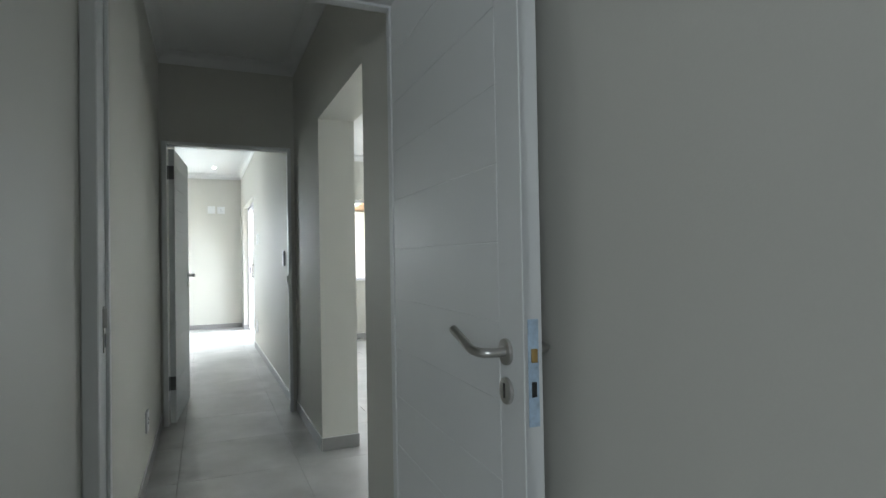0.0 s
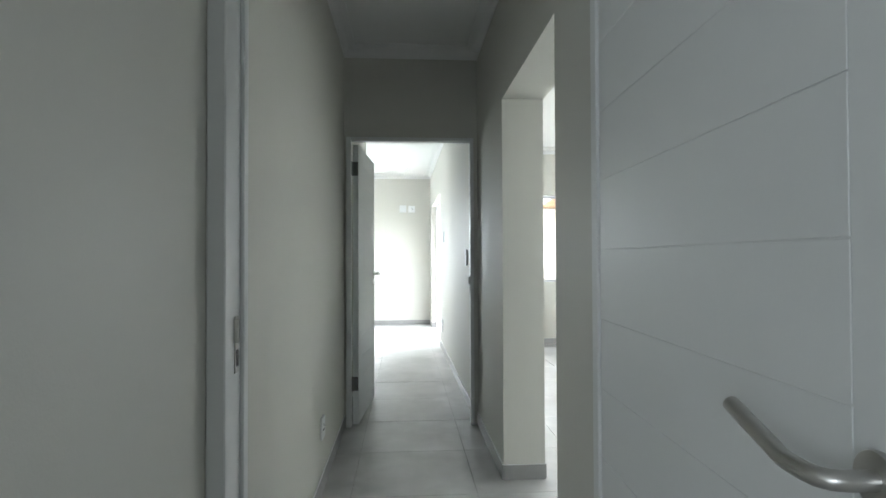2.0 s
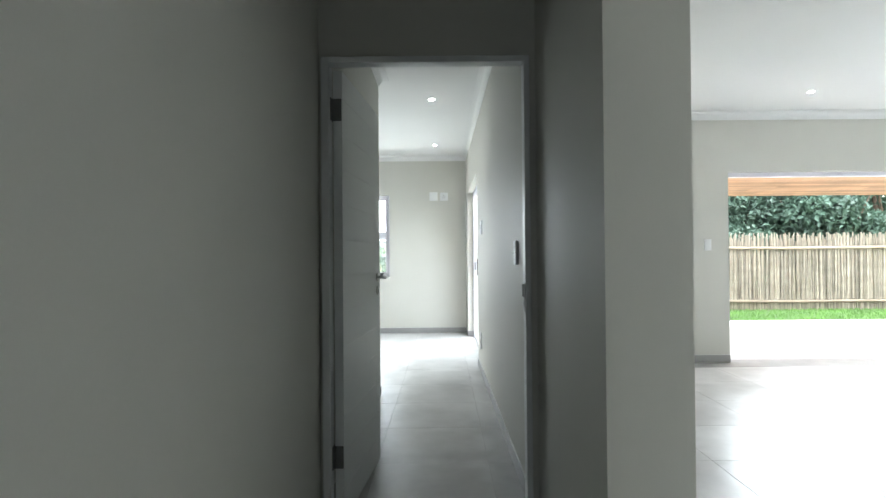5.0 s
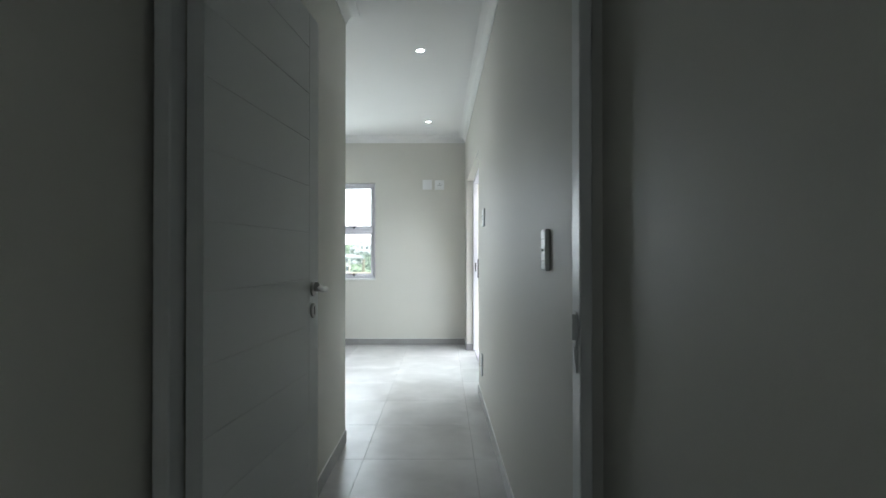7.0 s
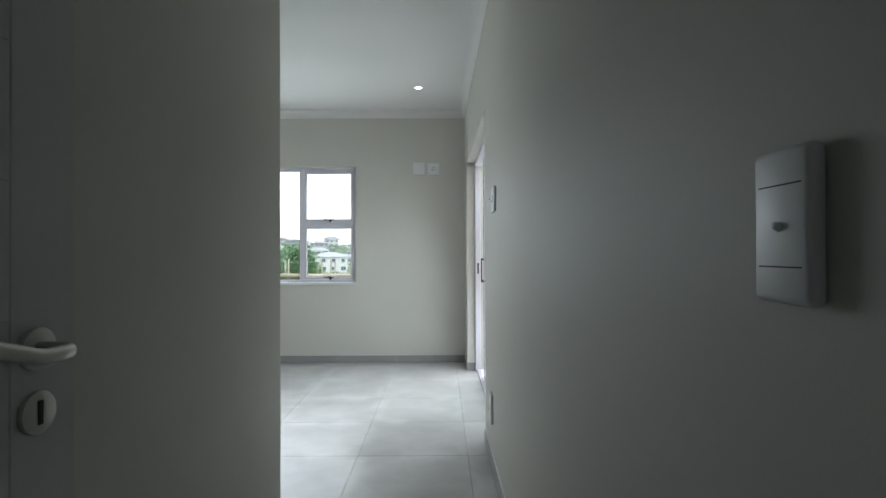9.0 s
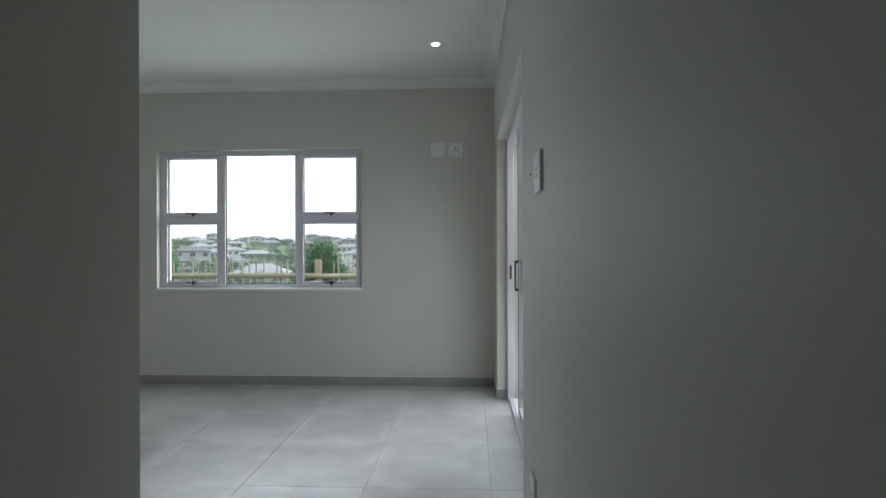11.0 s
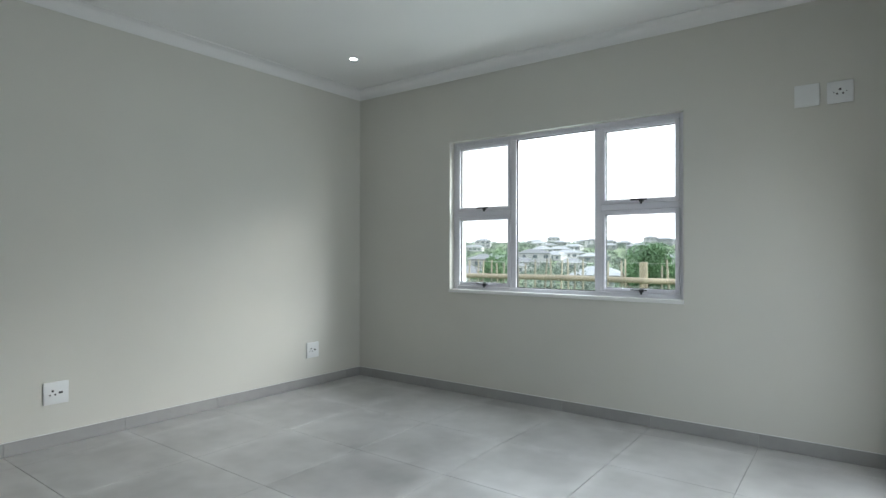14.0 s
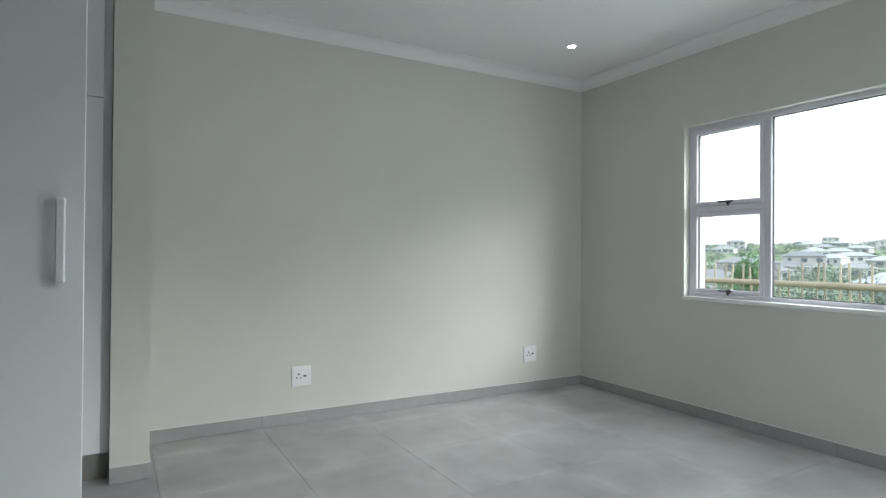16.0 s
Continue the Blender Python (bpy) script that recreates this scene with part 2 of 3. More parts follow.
def lx(y):
    """The left wall leans out a little towards the wardrobes."""
    return RX0 - 0.022 * (RY1 - y)


def skewed(bm):
    for v in bm.verts:
        if abs(v.co.x - RX0) < 0.001:
            v.co.x = lx(v.co.y)
        if abs(v.co.x - RX1) < 0.001:
            v.co.x = rx(v.co.y)
    return bm


# ---- walls ----
structure("wall_passage_left", boxes((CX0 - 0.12, CX0, -3.48, 0.0, BASE, H)), PAINT, "greige painted plaster passage wall")
structure("wall_passage_right", boxes(
    (CX1, LX, D1A, -2.13, BASE, H), (CX1, LX, -1.05, 0.0, BASE, H), (CX1, LX, -2.13, -1.05, 2.08, H)),
    PAINT, "greige plaster passage wall with a wide opening to the living room")
structure("wall_door_first", boxes(
    (CX0, 0.017, D1A, D1B, BASE, H), (0.972, CX1, D1A, D1B, BASE, H), (0.017, 0.972, D1A, D1B, 2.103, H)),
    PAINT, "greige plaster wall around the first door")
structure("wall_door_second", boxes(
    (CX0 - 0.12, 0.03, D2A, D2B, BASE, H), (0.952, LX, D2A, D2B, BASE, H), (0.03, 0.952, D2A, D2B, 2.083, H)),
    PAINT, "greige plaster wall around the bedroom door")
structure("wall_bedroom_right", skewed(boxes(
    (RX1, LX, D2B, SY0, BASE, H), (RX1, 1.165, SY1, RY1, BASE, H), (RX1, 1.165, SY0, SY1, SZ, H))),
    PAINT, "greige plaster bedroom wall with a sliding door opening")
structure("wall_bedroom_window", boxes(
    (RX0 - 0.25, WX0, RY1, RY1 + 0.25, BASE, H), (WX1, 1.165, RY1, RY1 + 0.25, BASE, H),
    (WX0, WX1, RY1, RY1 + 0.25, BASE, WZ0), (WX0, WX1, RY1, RY1 + 0.25, WZ1, H)),
    PAINT, "greige plaster bedroom wall with a wide window")
structure("wall_bedroom_left", skewed(boxes((RX0 - 0.45, RX0, D2A, RY1, BASE, H), (RX0, -2.735, 2.53, 2.71, BASE, H))),
          PAINT, "greige plaster bedroom wall with a short stub beside the wardrobe")
structure("wall_bedroom_lobby", boxes((CX0 - 0.12, CX0, D2B, 2.37, BASE, H)), PAINT, "greige plaster wall of the bedroom lobby")
structure("wall_dressing_back", boxes((RX0 - 0.4, CX0 - 0.12, D2A, D2B, BASE, H)), PAINT, "greige plaster wall behind the wardrobes")
structure("wall_living_garden", boxes(
    (LX, 1.40, LY, LY + 0.25, BASE, H), (3.262, 3.71, LY, LY + 0.25, BASE, H), (6.5, LX1, LY, LY + 0.25, BASE, H),
    (1.40, 3.262, LY, LY + 0.25, BASE, 0.868), (1.40, 3.262, LY, LY + 0.25, 2.085, H), (3.71, 6.5, LY, LY + 0.25, 2.09, H)),
    PAINT, "pale plaster living room wall with window and garden opening")
structure("wall_living_right", boxes((LX1, LX1 + 0.25, LY0, LY + 0.25, BASE, H)), PAINT, "plain living room wall")
structure("wall_living_back", boxes((LX, LX1 + 0.25, LY0 - 0.25, LY0, BASE, H)), PAINT, "plain living room wall")
structure("wall_first_bedroom_front", boxes((BX0, CX0 - 0.12, -3.48, -3.36, BASE, H)), PAINT, "greige plaster bedroom wall")
structure("wall_first_bedroom_right", boxes((CX1, CX1 + 0.25, BY0, D1A - 0.0, BASE, H)), PAINT, "greige plaster bedroom wall behind the open door")
structure("wall_first_bedroom_left", boxes((BX0 - 0.25, BX0, BY0, -3.36, BASE, H)), PAINT, "plain bedroom wall")
structure("wall_first_bedroom_back", boxes((BX0 - 0.25, CX1 + 0.25, BY0 - 0.25, BY0, BASE, H)), PAINT, "plain bedroom wall")
structure("wall_store_left", boxes((RX0 - 0.45, RX0 - 0.2, -3.36, D2A, BASE, H)), PAINT, "plain outer wall")
structure("ceiling", boxes((RX0 - 0.45, LX1 + 0.25, BY0 - 0.25, LY + 0.25, H, H + 0.15), (RX0 - 0.25, 1.235, LY + 0.25, RY1 + 0.25, H, H + 0.15)),
          CEILING, "smooth white painted ceiling")


def cornice(name, corners, size=0.082):
    """A coved ceiling moulding along the inside of a room whose corners run anticlockwise."""
    bm = bmesh.new()
    prof = [(0.0, 0.0), (0.006, 0.0), (0.008, 0.006)]
    prof += [(0.008 + (size - 0.016) * (1 - math.cos(a)), 0.006 + (size - 0.014) * math.sin(a)) for a in (radians(15 * k) for k in range(1, 7))]
    prof += [(size, size - 0.006), (size, size)]
    n = len(corners)
    rings = []
    for i, c in enumerate(corners):
        p, q, r = Vector(corners[i - 1]), Vector(c), Vector(corners[(i + 1) % n])
        d0, d1 = (q - p).normalized(), (r - q).normalized()
        inward = Vector((-d0.y, d0.x)) + Vector((-d1.y, d1.x))
        rings.append([bm.verts.new((q.x + inward.x * o, q.y + inward.y * o, H - size + z)) for o, z in prof])
    for i in range(n):
        a, b = rings[i], rings[(i + 1) % n]
        for k in range(len(prof) - 1):
            bm.faces.new((a[k], b[k], b[k + 1], a[k + 1]))
    return structure(name, bm, CEILING, "white coved ceiling cornice", "cornice", smooth=True)


cornice("trim_cornice_passage", [(CX0, D1B), (CX1, D1B), (CX1, D2A), (CX0, D2A)])
cornice("trim_cornice_bedroom", [(CX0, D2B), (rx(D2B), D2B), (rx(RY1), RY1), (RX0, RY1), (lx(2.71), 2.71), (-2.735, 2.71), (-2.735, 2.53), (lx(2.53), 2.53),
                                 (lx(D2B), D2B), (CX0 - 0.12, D2B), (CX0 - 0.12, 2.37), (CX0, 2.37)])
cornice("trim_cornice_living", [(LX, LY0), (LX1, LY0), (LX1, LY), (LX, LY)])
cornice("trim_cornice_first_bedroom", [(BX0, BY0), (CX1, BY0), (CX1, D1A), (CX0, D1A), (CX0, -3.48), (BX0, -3.48)])

# ---- doors ----


def door_frame(name, a, b, c, d, y0, y1, head, stop, label):
    """A timber frame, posts from x a to b and c to d, with a stop strip against which the leaf closes."""
    fr = tagged(new(name), label, "door frame", kind="structure")
    part("frame_post", boxes((a, b, y0, y1, 0.0, head + 0.028), bevel=0.003), FRAME_WHITE, fr)
    part("frame_post", boxes((c, d, y0, y1, 0.0, head + 0.028), bevel=0.003), FRAME_WHITE, fr)
    part("frame_head", boxes((b, c, y0, y1, head, head + 0.028), bevel=0.003), FRAME_WHITE, fr)
    if stop:
        s0, s1 = stop
        part("door_stop", boxes((b, b + 0.01, s0, s1, 0.0, head), (c - 0.01, c, s0, s1, 0.0, head), (b + 0.01, c - 0.01, s0, s1, head - 0.01, head), bevel=0.002), FRAME_WHITE, fr)
    return fr


def strike_plate(frame_ob, x, y, facing, mat, slot_mat=None):
    """A bent steel keep in the frame post, with two dark slots."""
    bm = boxes((x, x + 0.003 * facing, y - 0.013, y + 0.013, 0.945, 1.075), bevel=0.001)
    plate = part("strike_plate", bm, mat, frame_ob, "flat strike plate with two slots")
    sx = sorted((x + 0.0032 * facing, x + 0.0045 * facing))
    part("slot", boxes((sx[0], sx[1], y - 0.007, y + 0.007, 1.02, 1.058)), slot_mat or DARK, plate)
    part("slot", boxes((sx[0], sx[1], y - 0.007, y + 0.007, 0.96, 0.998)), slot_mat or DARK, plate)
    part("lip", boxes((x, x + 0.012 * facing, y - 0.017, y - 0.013, 1.015, 1.07), bevel=0.001), mat, plate)


def door_leaf(name, label, m, w=0.825, film=False, up=0.0, lever=0.142):
    """A flush door with boarded faces, levers, escutcheons, lock plate and hinges. The hinge edge is at the origin."""
    t, z0, z1 = 0.04, 0.008, 2.036
    leaf = tagged(new(name), label, "door", kind="structure")
    part("core", boxes((0, w, -t / 2 + 0.0016, t / 2 - 0.0016, z0, z1), bevel=0.001), DOOR_WHITE, leaf)
    stile = w - 0.10
    part("lock_stile", boxes((stile, w, -t / 2, t / 2, z0, z1), bevel=0.0015), DOOR_WHITE, leaf)
    cuts = [z0] + [0.11 + up * 0.7 + 0.16 * k for k in range(12)] + [z1]
    for a, b in zip(cuts, cuts[1:]):
        for y0, y1 in ((-t / 2, -t / 2 + 0.0035), (t / 2 - 0.0035, t / 2)):
            part("board", boxes((0, stile - 0.0012, y0, y1, a + 0.001, b - 0.001), bevel=0.0007), DOOR_WHITE, leaf)
    for s in (-1, 1):
        y = s * t / 2
        xr = w - 0.066
        turn = Matrix.Translation((xr, y + s * 0.004, 1.016 + up)) @ Matrix.Rotation(radians(90), 4, "X")
        rose = part("rose", cyl(bmesh.new(), turn, 0.026, 0.008, 32, bevel=0.0015), STEEL, leaf, "round steel handle rose", smooth=True)
        pts = [(xr, y + s * 0.006, 1.016 + up), (xr, y + s * 0.034, 1.016 + up), (xr - 0.003, y + s * 0.045, 1.016 + up), (xr - 0.012, y + s * 0.052, 1.016 + up),
               (xr - 0.03, y + s * 0.054, 1.016 + up), (xr - 0.05, y + s * 0.054, 1.0162 + up), (xr - 0.062, y + s * 0.054, 1.0185 + up), (xr - 0.075, y + s * 0.054, 1.0235 + up), (xr - lever, y + s * 0.054, 1.0235 + up + (lever - 0.075) * 0.3)]
        part("lever", tube(bmesh.new(), pts, 0.0095, 14), STEEL, leaf, "bent steel door lever", smooth=True)
        turn = Matrix.Translation((xr, y + s * 0.004, 0.94 + up)) @ Matrix.Rotation(radians(90), 4, "X")
        esc = part("escutcheon", cyl(bmesh.new(), turn, 0.026, 0.008, 32, bevel=0.0015), STEEL, leaf, "round steel keyhole plate", smooth=True)
        yy = sorted((y + s * 0.0083, y + s * 0.0092))
        part("keyhole", boxes((xr - 0.0035, xr + 0.0035, yy[0], yy[1], 0.926 + up, 0.955 + up)), DARK, esc)
    plate = part("lock_plate", boxes((w, w + 0.002, -0.011, 0.011, 0.885 + up, 1.085 + up), bevel=0.0006), FILM if film else STEEL, leaf, "steel lock plate")
    part("latch", boxes((w + 0.002, w + 0.008, -0.006, 0.006, 1.005 + up, 1.03 + up), bevel=0.001), BRASS, plate)
    part("bolt", boxes((w + 0.002, w + 0.0035, -0.005, 0.005, 0.94 + up, 0.968 + up)), DARK, plate)
    for z in (0.25, 1.81):
        hinge = part("hinge", boxes((-0.0025, 0.0, -0.018, t / 2, z, z + 0.1), bevel=0.0005), HINGE, leaf, "dull steel butt hinge")
        part("knuckle", cyl(bmesh.new(), Matrix.Translation((-0.003, t / 2 + 0.004, z + 0.05)), 0.006, 0.1, 12), HINGE, hinge, smooth=True)
    leaf.matrix_world = m
    return leaf


frame_first = door_frame("door_frame_1", 0.017, 0.058, 0.93, 0.972, D1A - 0.005, D1B + 0.005, 2.075, (-2.735, -2.70), "white enamelled timber door frame with a steel strike plate")
strike_plate(frame_first, 0.0585, -2.768, 1, STEEL)
frame_second = door_frame("door_frame_2", 0.03, 0.066, 0.925, 0.952, -0.03, 0.04, 2.055, None, "white enamelled timber bedroom door frame")
strike_plate(frame_second, 0.9245, 0.004, -1, FRAME_WHITE, FRAME_WHITE)
for z in (0.25, 1.81):
    part("hinge_flap", boxes((0.0655, 0.069, -0.002, 0.05, z, z + 0.1), bevel=0.0006), HINGE, frame_second, "dull steel hinge flap")
door_leaf("door_1", "white boarded door with steel lever, standing open", pose(0.921, -2.812, 0, 0, 0, -92.4), 0.876, film=True, up=-0.008, lever=0.15)
door_leaf("door_2", "white boarded bedroom door, standing open into the room", pose(0.094, 0.026, 0, 0, 0, 85.0), 0.812, up=0.06, lever=0.12)

# ---- windows ----


def casement_window(name, label, x0, x1, z0, z1, y, cols, split):
    """A white aluminium window facing y: two opening columns and a fixed middle light."""
    win = tagged(new(name), label, "window", kind="structure")
    d0, d1, f = y - 0.022, y + 0.022, 0.036
    part("outer_frame", boxes((x0, x0 + f, d0, d1, z0, z1), (x1 - f, x1, d0, d1, z0, z1), (x0 + f, x1 - f, d0, d1, z0, z0 + f), (x0 + f, x1 - f, d0, d1, z1 - f, z1), bevel=0.003), ALU, win)
    for c in cols:
        part("mullion", boxes((c - 0.024, c + 0.024, d0, d1, z0 + f, z1 - f), bevel=0.003), ALU, win)
    spans = [(x0 + f, cols[0] - 0.024), (cols[0] + 0.024, cols[1] - 0.024), (cols[1] + 0.024, x1 - f)]
    for k, (a, b) in enumerate(spans):
        if k == 1:
            pane = part("pane", boxes((a + 0.006, b - 0.006, y - 0.003, y + 0.003, z0 + f + 0.006, z1 - f - 0.006)), GLASS, win, "clear glass pane")
            pane.visible_shadow = False
            part("glazing_bead", boxes((a, a + 0.006, y - 0.008, y + 0.008, z0 + f, z1 - f), (b - 0.006, b, y - 0.008, y + 0.008, z0 + f, z1 - f),
                 (a + 0.006, b - 0.006, y - 0.008, y + 0.008, z0 + f, z0 + f + 0.006), (a + 0.006, b - 0.006, y - 0.008, y + 0.008, z1 - f - 0.006, z1 - f)), DARK, win)
            continue
        part("transom", boxes((a, b, d0, d1, split - 0.022, split + 0.022), bevel=0.003), ALU, win)
        for lo, hi in ((z0 + f, split - 0.022), (split + 0.022, z1 - f)):
            s = 0.030
            sash = part("sash", boxes((a + 0.002, a + s, y - 0.027, y + 0.02, lo + 0.002, hi - 0.002), (b - s, b - 0.002, y - 0.027, y + 0.02, lo + 0.002, hi - 0.002),
                        (a + s, b - s, y - 0.027, y + 0.02, lo + 0.002, lo + s), (a + s, b - s, y - 0.027, y + 0.02, hi - s, hi - 0.002), bevel=0.003), ALU, win)
            part("gasket", boxes((a + s, a + s + 0.004, y - 0.012, y + 0.008, lo + s, hi - s), (b - s - 0.004, b - s, y - 0.012, y + 0.008, lo + s, hi - s),
                 (a + s + 0.004, b - s - 0.004, y - 0.012, y + 0.008, lo + s, lo + s + 0.004), (a + s + 0.004, b - s - 0.004, y - 0.012, y + 0.008, hi - s - 0.004, hi - s)), DARK, sash)
            pane = part("pane", boxes((a + s + 0.004, b - s - 0.004, y - 0.003, y + 0.003, lo + s + 0.004, hi - s - 0.004)), GLASS, sash, "clear glass pane")
            pane.visible_shadow = False
            mid = (a + b) / 2
            bm = boxes((mid - 0.055, mid + 0.06, y - 0.046, y - 0.036, lo + 0.018, lo + 0.028), (mid + 0.005, mid + 0.035, y - 0.044, y - 0.027, lo + 0.008, lo + 0.032), bevel=0.002)
            cyl(bm, Matrix.Translation((mid + 0.02, y - 0.042, lo + 0.004)), 0.008, 0.022, 12)
            part("catch", bm, BLACK, sash, "black window catch")
    return win


casement_window("window_1", "white aluminium window with four opening sashes, all shut", WX0, WX1, WZ0, WZ1, RY1 + 0.085, (-1.572, -0.868), 1.515)
casement_window("window_2", "white aluminium living room window with black catches", 1.40, 3.262, 0.868, 2.085, LY + 0.085, (1.96, 2.70), 1.49)
structure("window_sill_1", boxes((WX0 + 0.002, WX1 - 0.002, RY1 - 0.003, RY1 + 0.063, WZ0 - 0.004, WZ0 + 0.006), (WX0 - 0.004, WX1 + 0.004, RY1 - 0.012, RY1 - 0.003, WZ0 - 0.02, WZ0 + 0.006), bevel=0.002), CEILING, "white plastered window sill", "sill")


def garden_opening_frame():
    """The white aluminium lining of the living room's wide opening, its leaves folded away."""
    fr = tagged(new("door_frame_garden"), "white aluminium frame around the open garden doorway", "door frame", kind="structure")
    y0, y1 = LY + 0.06, LY + 0.16
    part("frame_head", boxes((3.71, 6.5, y0, y1, 2.045, 2.09), bevel=0.003), ALU, fr)
    part("frame_post", boxes((3.71, 3.735, y0, y1, 0.0, 2.045), bevel=0.003), ALU, fr)
    part("frame_post", boxes((6.475, 6.5, y0, y1, 0.0, 2.045), bevel=0.003), ALU, fr)


garden_opening_frame()


def sliding_door():
    sd = tagged(new("sliding_door"), "white aluminium glass sliding door, slid partly open", "door", kind="structure")
    x, f = 1.075, 0.045
    a, b, h = SY0, SY1, SZ
    part("outer_frame", boxes((x - 0.065, x + 0.05, a, a + f, 0.0, h), (x - 0.065, x - 0.012, b - f, b, 0.0, h), (x - 0.065, x + 0.05, a + f, b - f, h - f, h), bevel=0.003), ALU, sd)
    part("track", boxes((x - 0.05, x + 0.05, a + f, b - f, -0.02, 0.02), (x - 0.03, x - 0.026, a + f, b - f, 0.02, 0.03), (x + 0.02, x + 0.024, a + f, b - f, 0.02, 0.03)), ALU, sd)
    part("latch_keep", boxes((x - 0.045, x - 0.03, b - f - 0.004, b - f, 0.98, 1.09), bevel=0.001), BLACK, sd)

    def panel(px, y0, y1, handle):
        s, e = 0.055, (0.014 if handle else 0.055)
        p = part("sliding_panel" if handle else "fixed_panel", boxes((px - 0.016, px + 0.016, y0, y0 + s, 0.03, h - f), (px - 0.016, px + 0.016, y1 - e, y1, 0.03, h - f),
                 (px - 0.016, px + 0.016, y0 + s, y1 - e, 0.03, 0.03 + s), (px - 0.016, px + 0.016, y0 + s, y1 - e, h - f - s, h - f), bevel=0.003), ALU, sd)
        g = part("pane", boxes((px - 0.015, px - 0.009, y0 + s, y1 - e, 0.03 + s, h - f - s)), GLASS, p, "clear glass pane")
        g.visible_shadow = False
        part("gasket", boxes((px - 0.0175, px + 0.0175, y1 - 0.012, y1 + 0.001, 0.03, h - f)), DARK, p)
        if handle:
            yh = y1 - 0.004
            bm = boxes((px - 0.042, px - 0.03, yh - 0.008, yh + 0.008, 0.92, 1.14), (px - 0.032, px - 0.016, yh - 0.008, yh + 0.008, 0.92, 0.94), (px - 0.032, px - 0.016, yh - 0.008, yh + 0.008, 1.12, 1.14), bevel=0.003)
            part("pull_handle", bm, BLACK, p, "black pull handle")
    panel(x + 0.034, SY0 + f, 4.76, False)
    panel(x - 0.002, 4.16, 5.27, True)


sliding_door()

# ---- switches and sockets ----


def plate(name, label, category, m, w=0.1, h=0.1, d=0.012, group=""):
    """A wall plate; local z is up and local -y looks into the room."""
    ob = thing(name, label, category, group)
    part("cover", box(bmesh.new(), -w / 2, w / 2, -d, 0, -h / 2, h / 2, bevel=d * 0.25, segments=2), PLASTIC, ob, smooth=True)
    ob.matrix_world = m
    return ob


def socket(m, label, w=0.1, h=0.1, lower=False, group="wall sockets"):
    ob = plate("wall_socket", label, "socket", m, w, h, 0.012, group)
    holes = ((0, 0.014, 0.008), (-0.014, -0.01, 0.006), (0.014, -0.01, 0.006))
    shift = -0.02 if w > 0.09 and lower else 0
    for hx, hz, r in holes:
        part("pin_hole", cyl(bmesh.new(), Matrix.Translation((hx + shift, -0.0122, hz)) @ Matrix.Rotation(radians(90), 4, "X"), r * 0.85, 0.0016, 12), DARK, ob)
    if lower:
        part("second_outlet", boxes((0.012, 0.034, -0.0135, -0.012, -0.006, 0.006), bevel=0.001), DARK, ob)
        part("rocker", boxes((0.016, 0.03, -0.0145, -0.012, 0.022, 0.036), bevel=0.001), PLASTIC, ob)
    else:
        for hx in (-0.03, 0.03):
            part("pin_hole", cyl(bmesh.new(), Matrix.Translation((hx, -0.0122, 0.0)) @ Matrix.Rotation(radians(90), 4, "X"), 0.003, 0.0016, 10), DARK, ob)
    return ob


# facing +x: rz 90; facing -x: rz -90; facing -y: 0
socket(pose(lx(3.665), 3.665, 0.325, 0, 0, 90), "square white double socket low on the wall", 0.135, 0.135, True)
socket(pose(lx(5.64), 5.640, 0.320, 0, 0, 90), "square white double socket near the corner", 0.135, 0.135, True)
socket(pose(0.585, RY1, 2.108), "white three-pin socket high on the wall", 0.125, 0.125)
plate("blank_plate", "plain white blank cover plate high on the wall", "cover plate", pose(0.425, RY1, 2.112), 0.125, 0.13, 0.008)
socket(pose(rx(3.075), 3.075, 1.472, 0, 0, -90), "white socket plate at chest height", 0.16, 0.132)
socket(pose(rx(3.24), 3.24, 0.326, 0, 0, -90), "white socket plate low beside the sliding door", 0.11, 0.16)
socket(pose(CX0, -1.12, 0.33, 0, 0, 90), "small white socket low on the passage wall", 0.1, 0.11)
plug = thing("wall_plug", "small grey plastic plug in the plaster", "wall plug")
part("plug_head", cyl(bmesh.new(), Matrix.Translation((rx(3.34) - 0.001, 3.34, 1.502)) @ Matrix.Rotation(radians(90), 4, "Y"), 0.006, 0.004, 14, bevel=0.001), PLINTH, plug)
sw = thing("light_switch", "white single light switch with a rounded cover", "switch")
part("cover", box(bmesh.new(), -0.04, 0.04, -0.016, 0, -0.066, 0.066, bevel=0.007, segments=4), PLASTIC, sw, smooth=True)
for z in (0.034, -0.0352):
    part("groove", boxes((-0.03, 0.03, -0.0162, -0.0152, z, z + 0.0012)), DARK, sw)
part("toggle", cyl(bmesh.new(), Matrix.Translation((0.0, -0.018, 0.0)) @ Matrix.Rotation(radians(75), 4, "X"), 0.0045, 0.007, 20, r2=0.0032, bevel=0.001), PLASTIC, sw, smooth=True)
sw.matrix_world = pose(rx(0.568), 0.568, 1.211, 0, 0, -90)
plate("light_switch", "white light switch beside the garden opening", "switch", pose(3.476, LY, 1.29), 0.075, 0.125, 0.012)

# ---- downlights ----


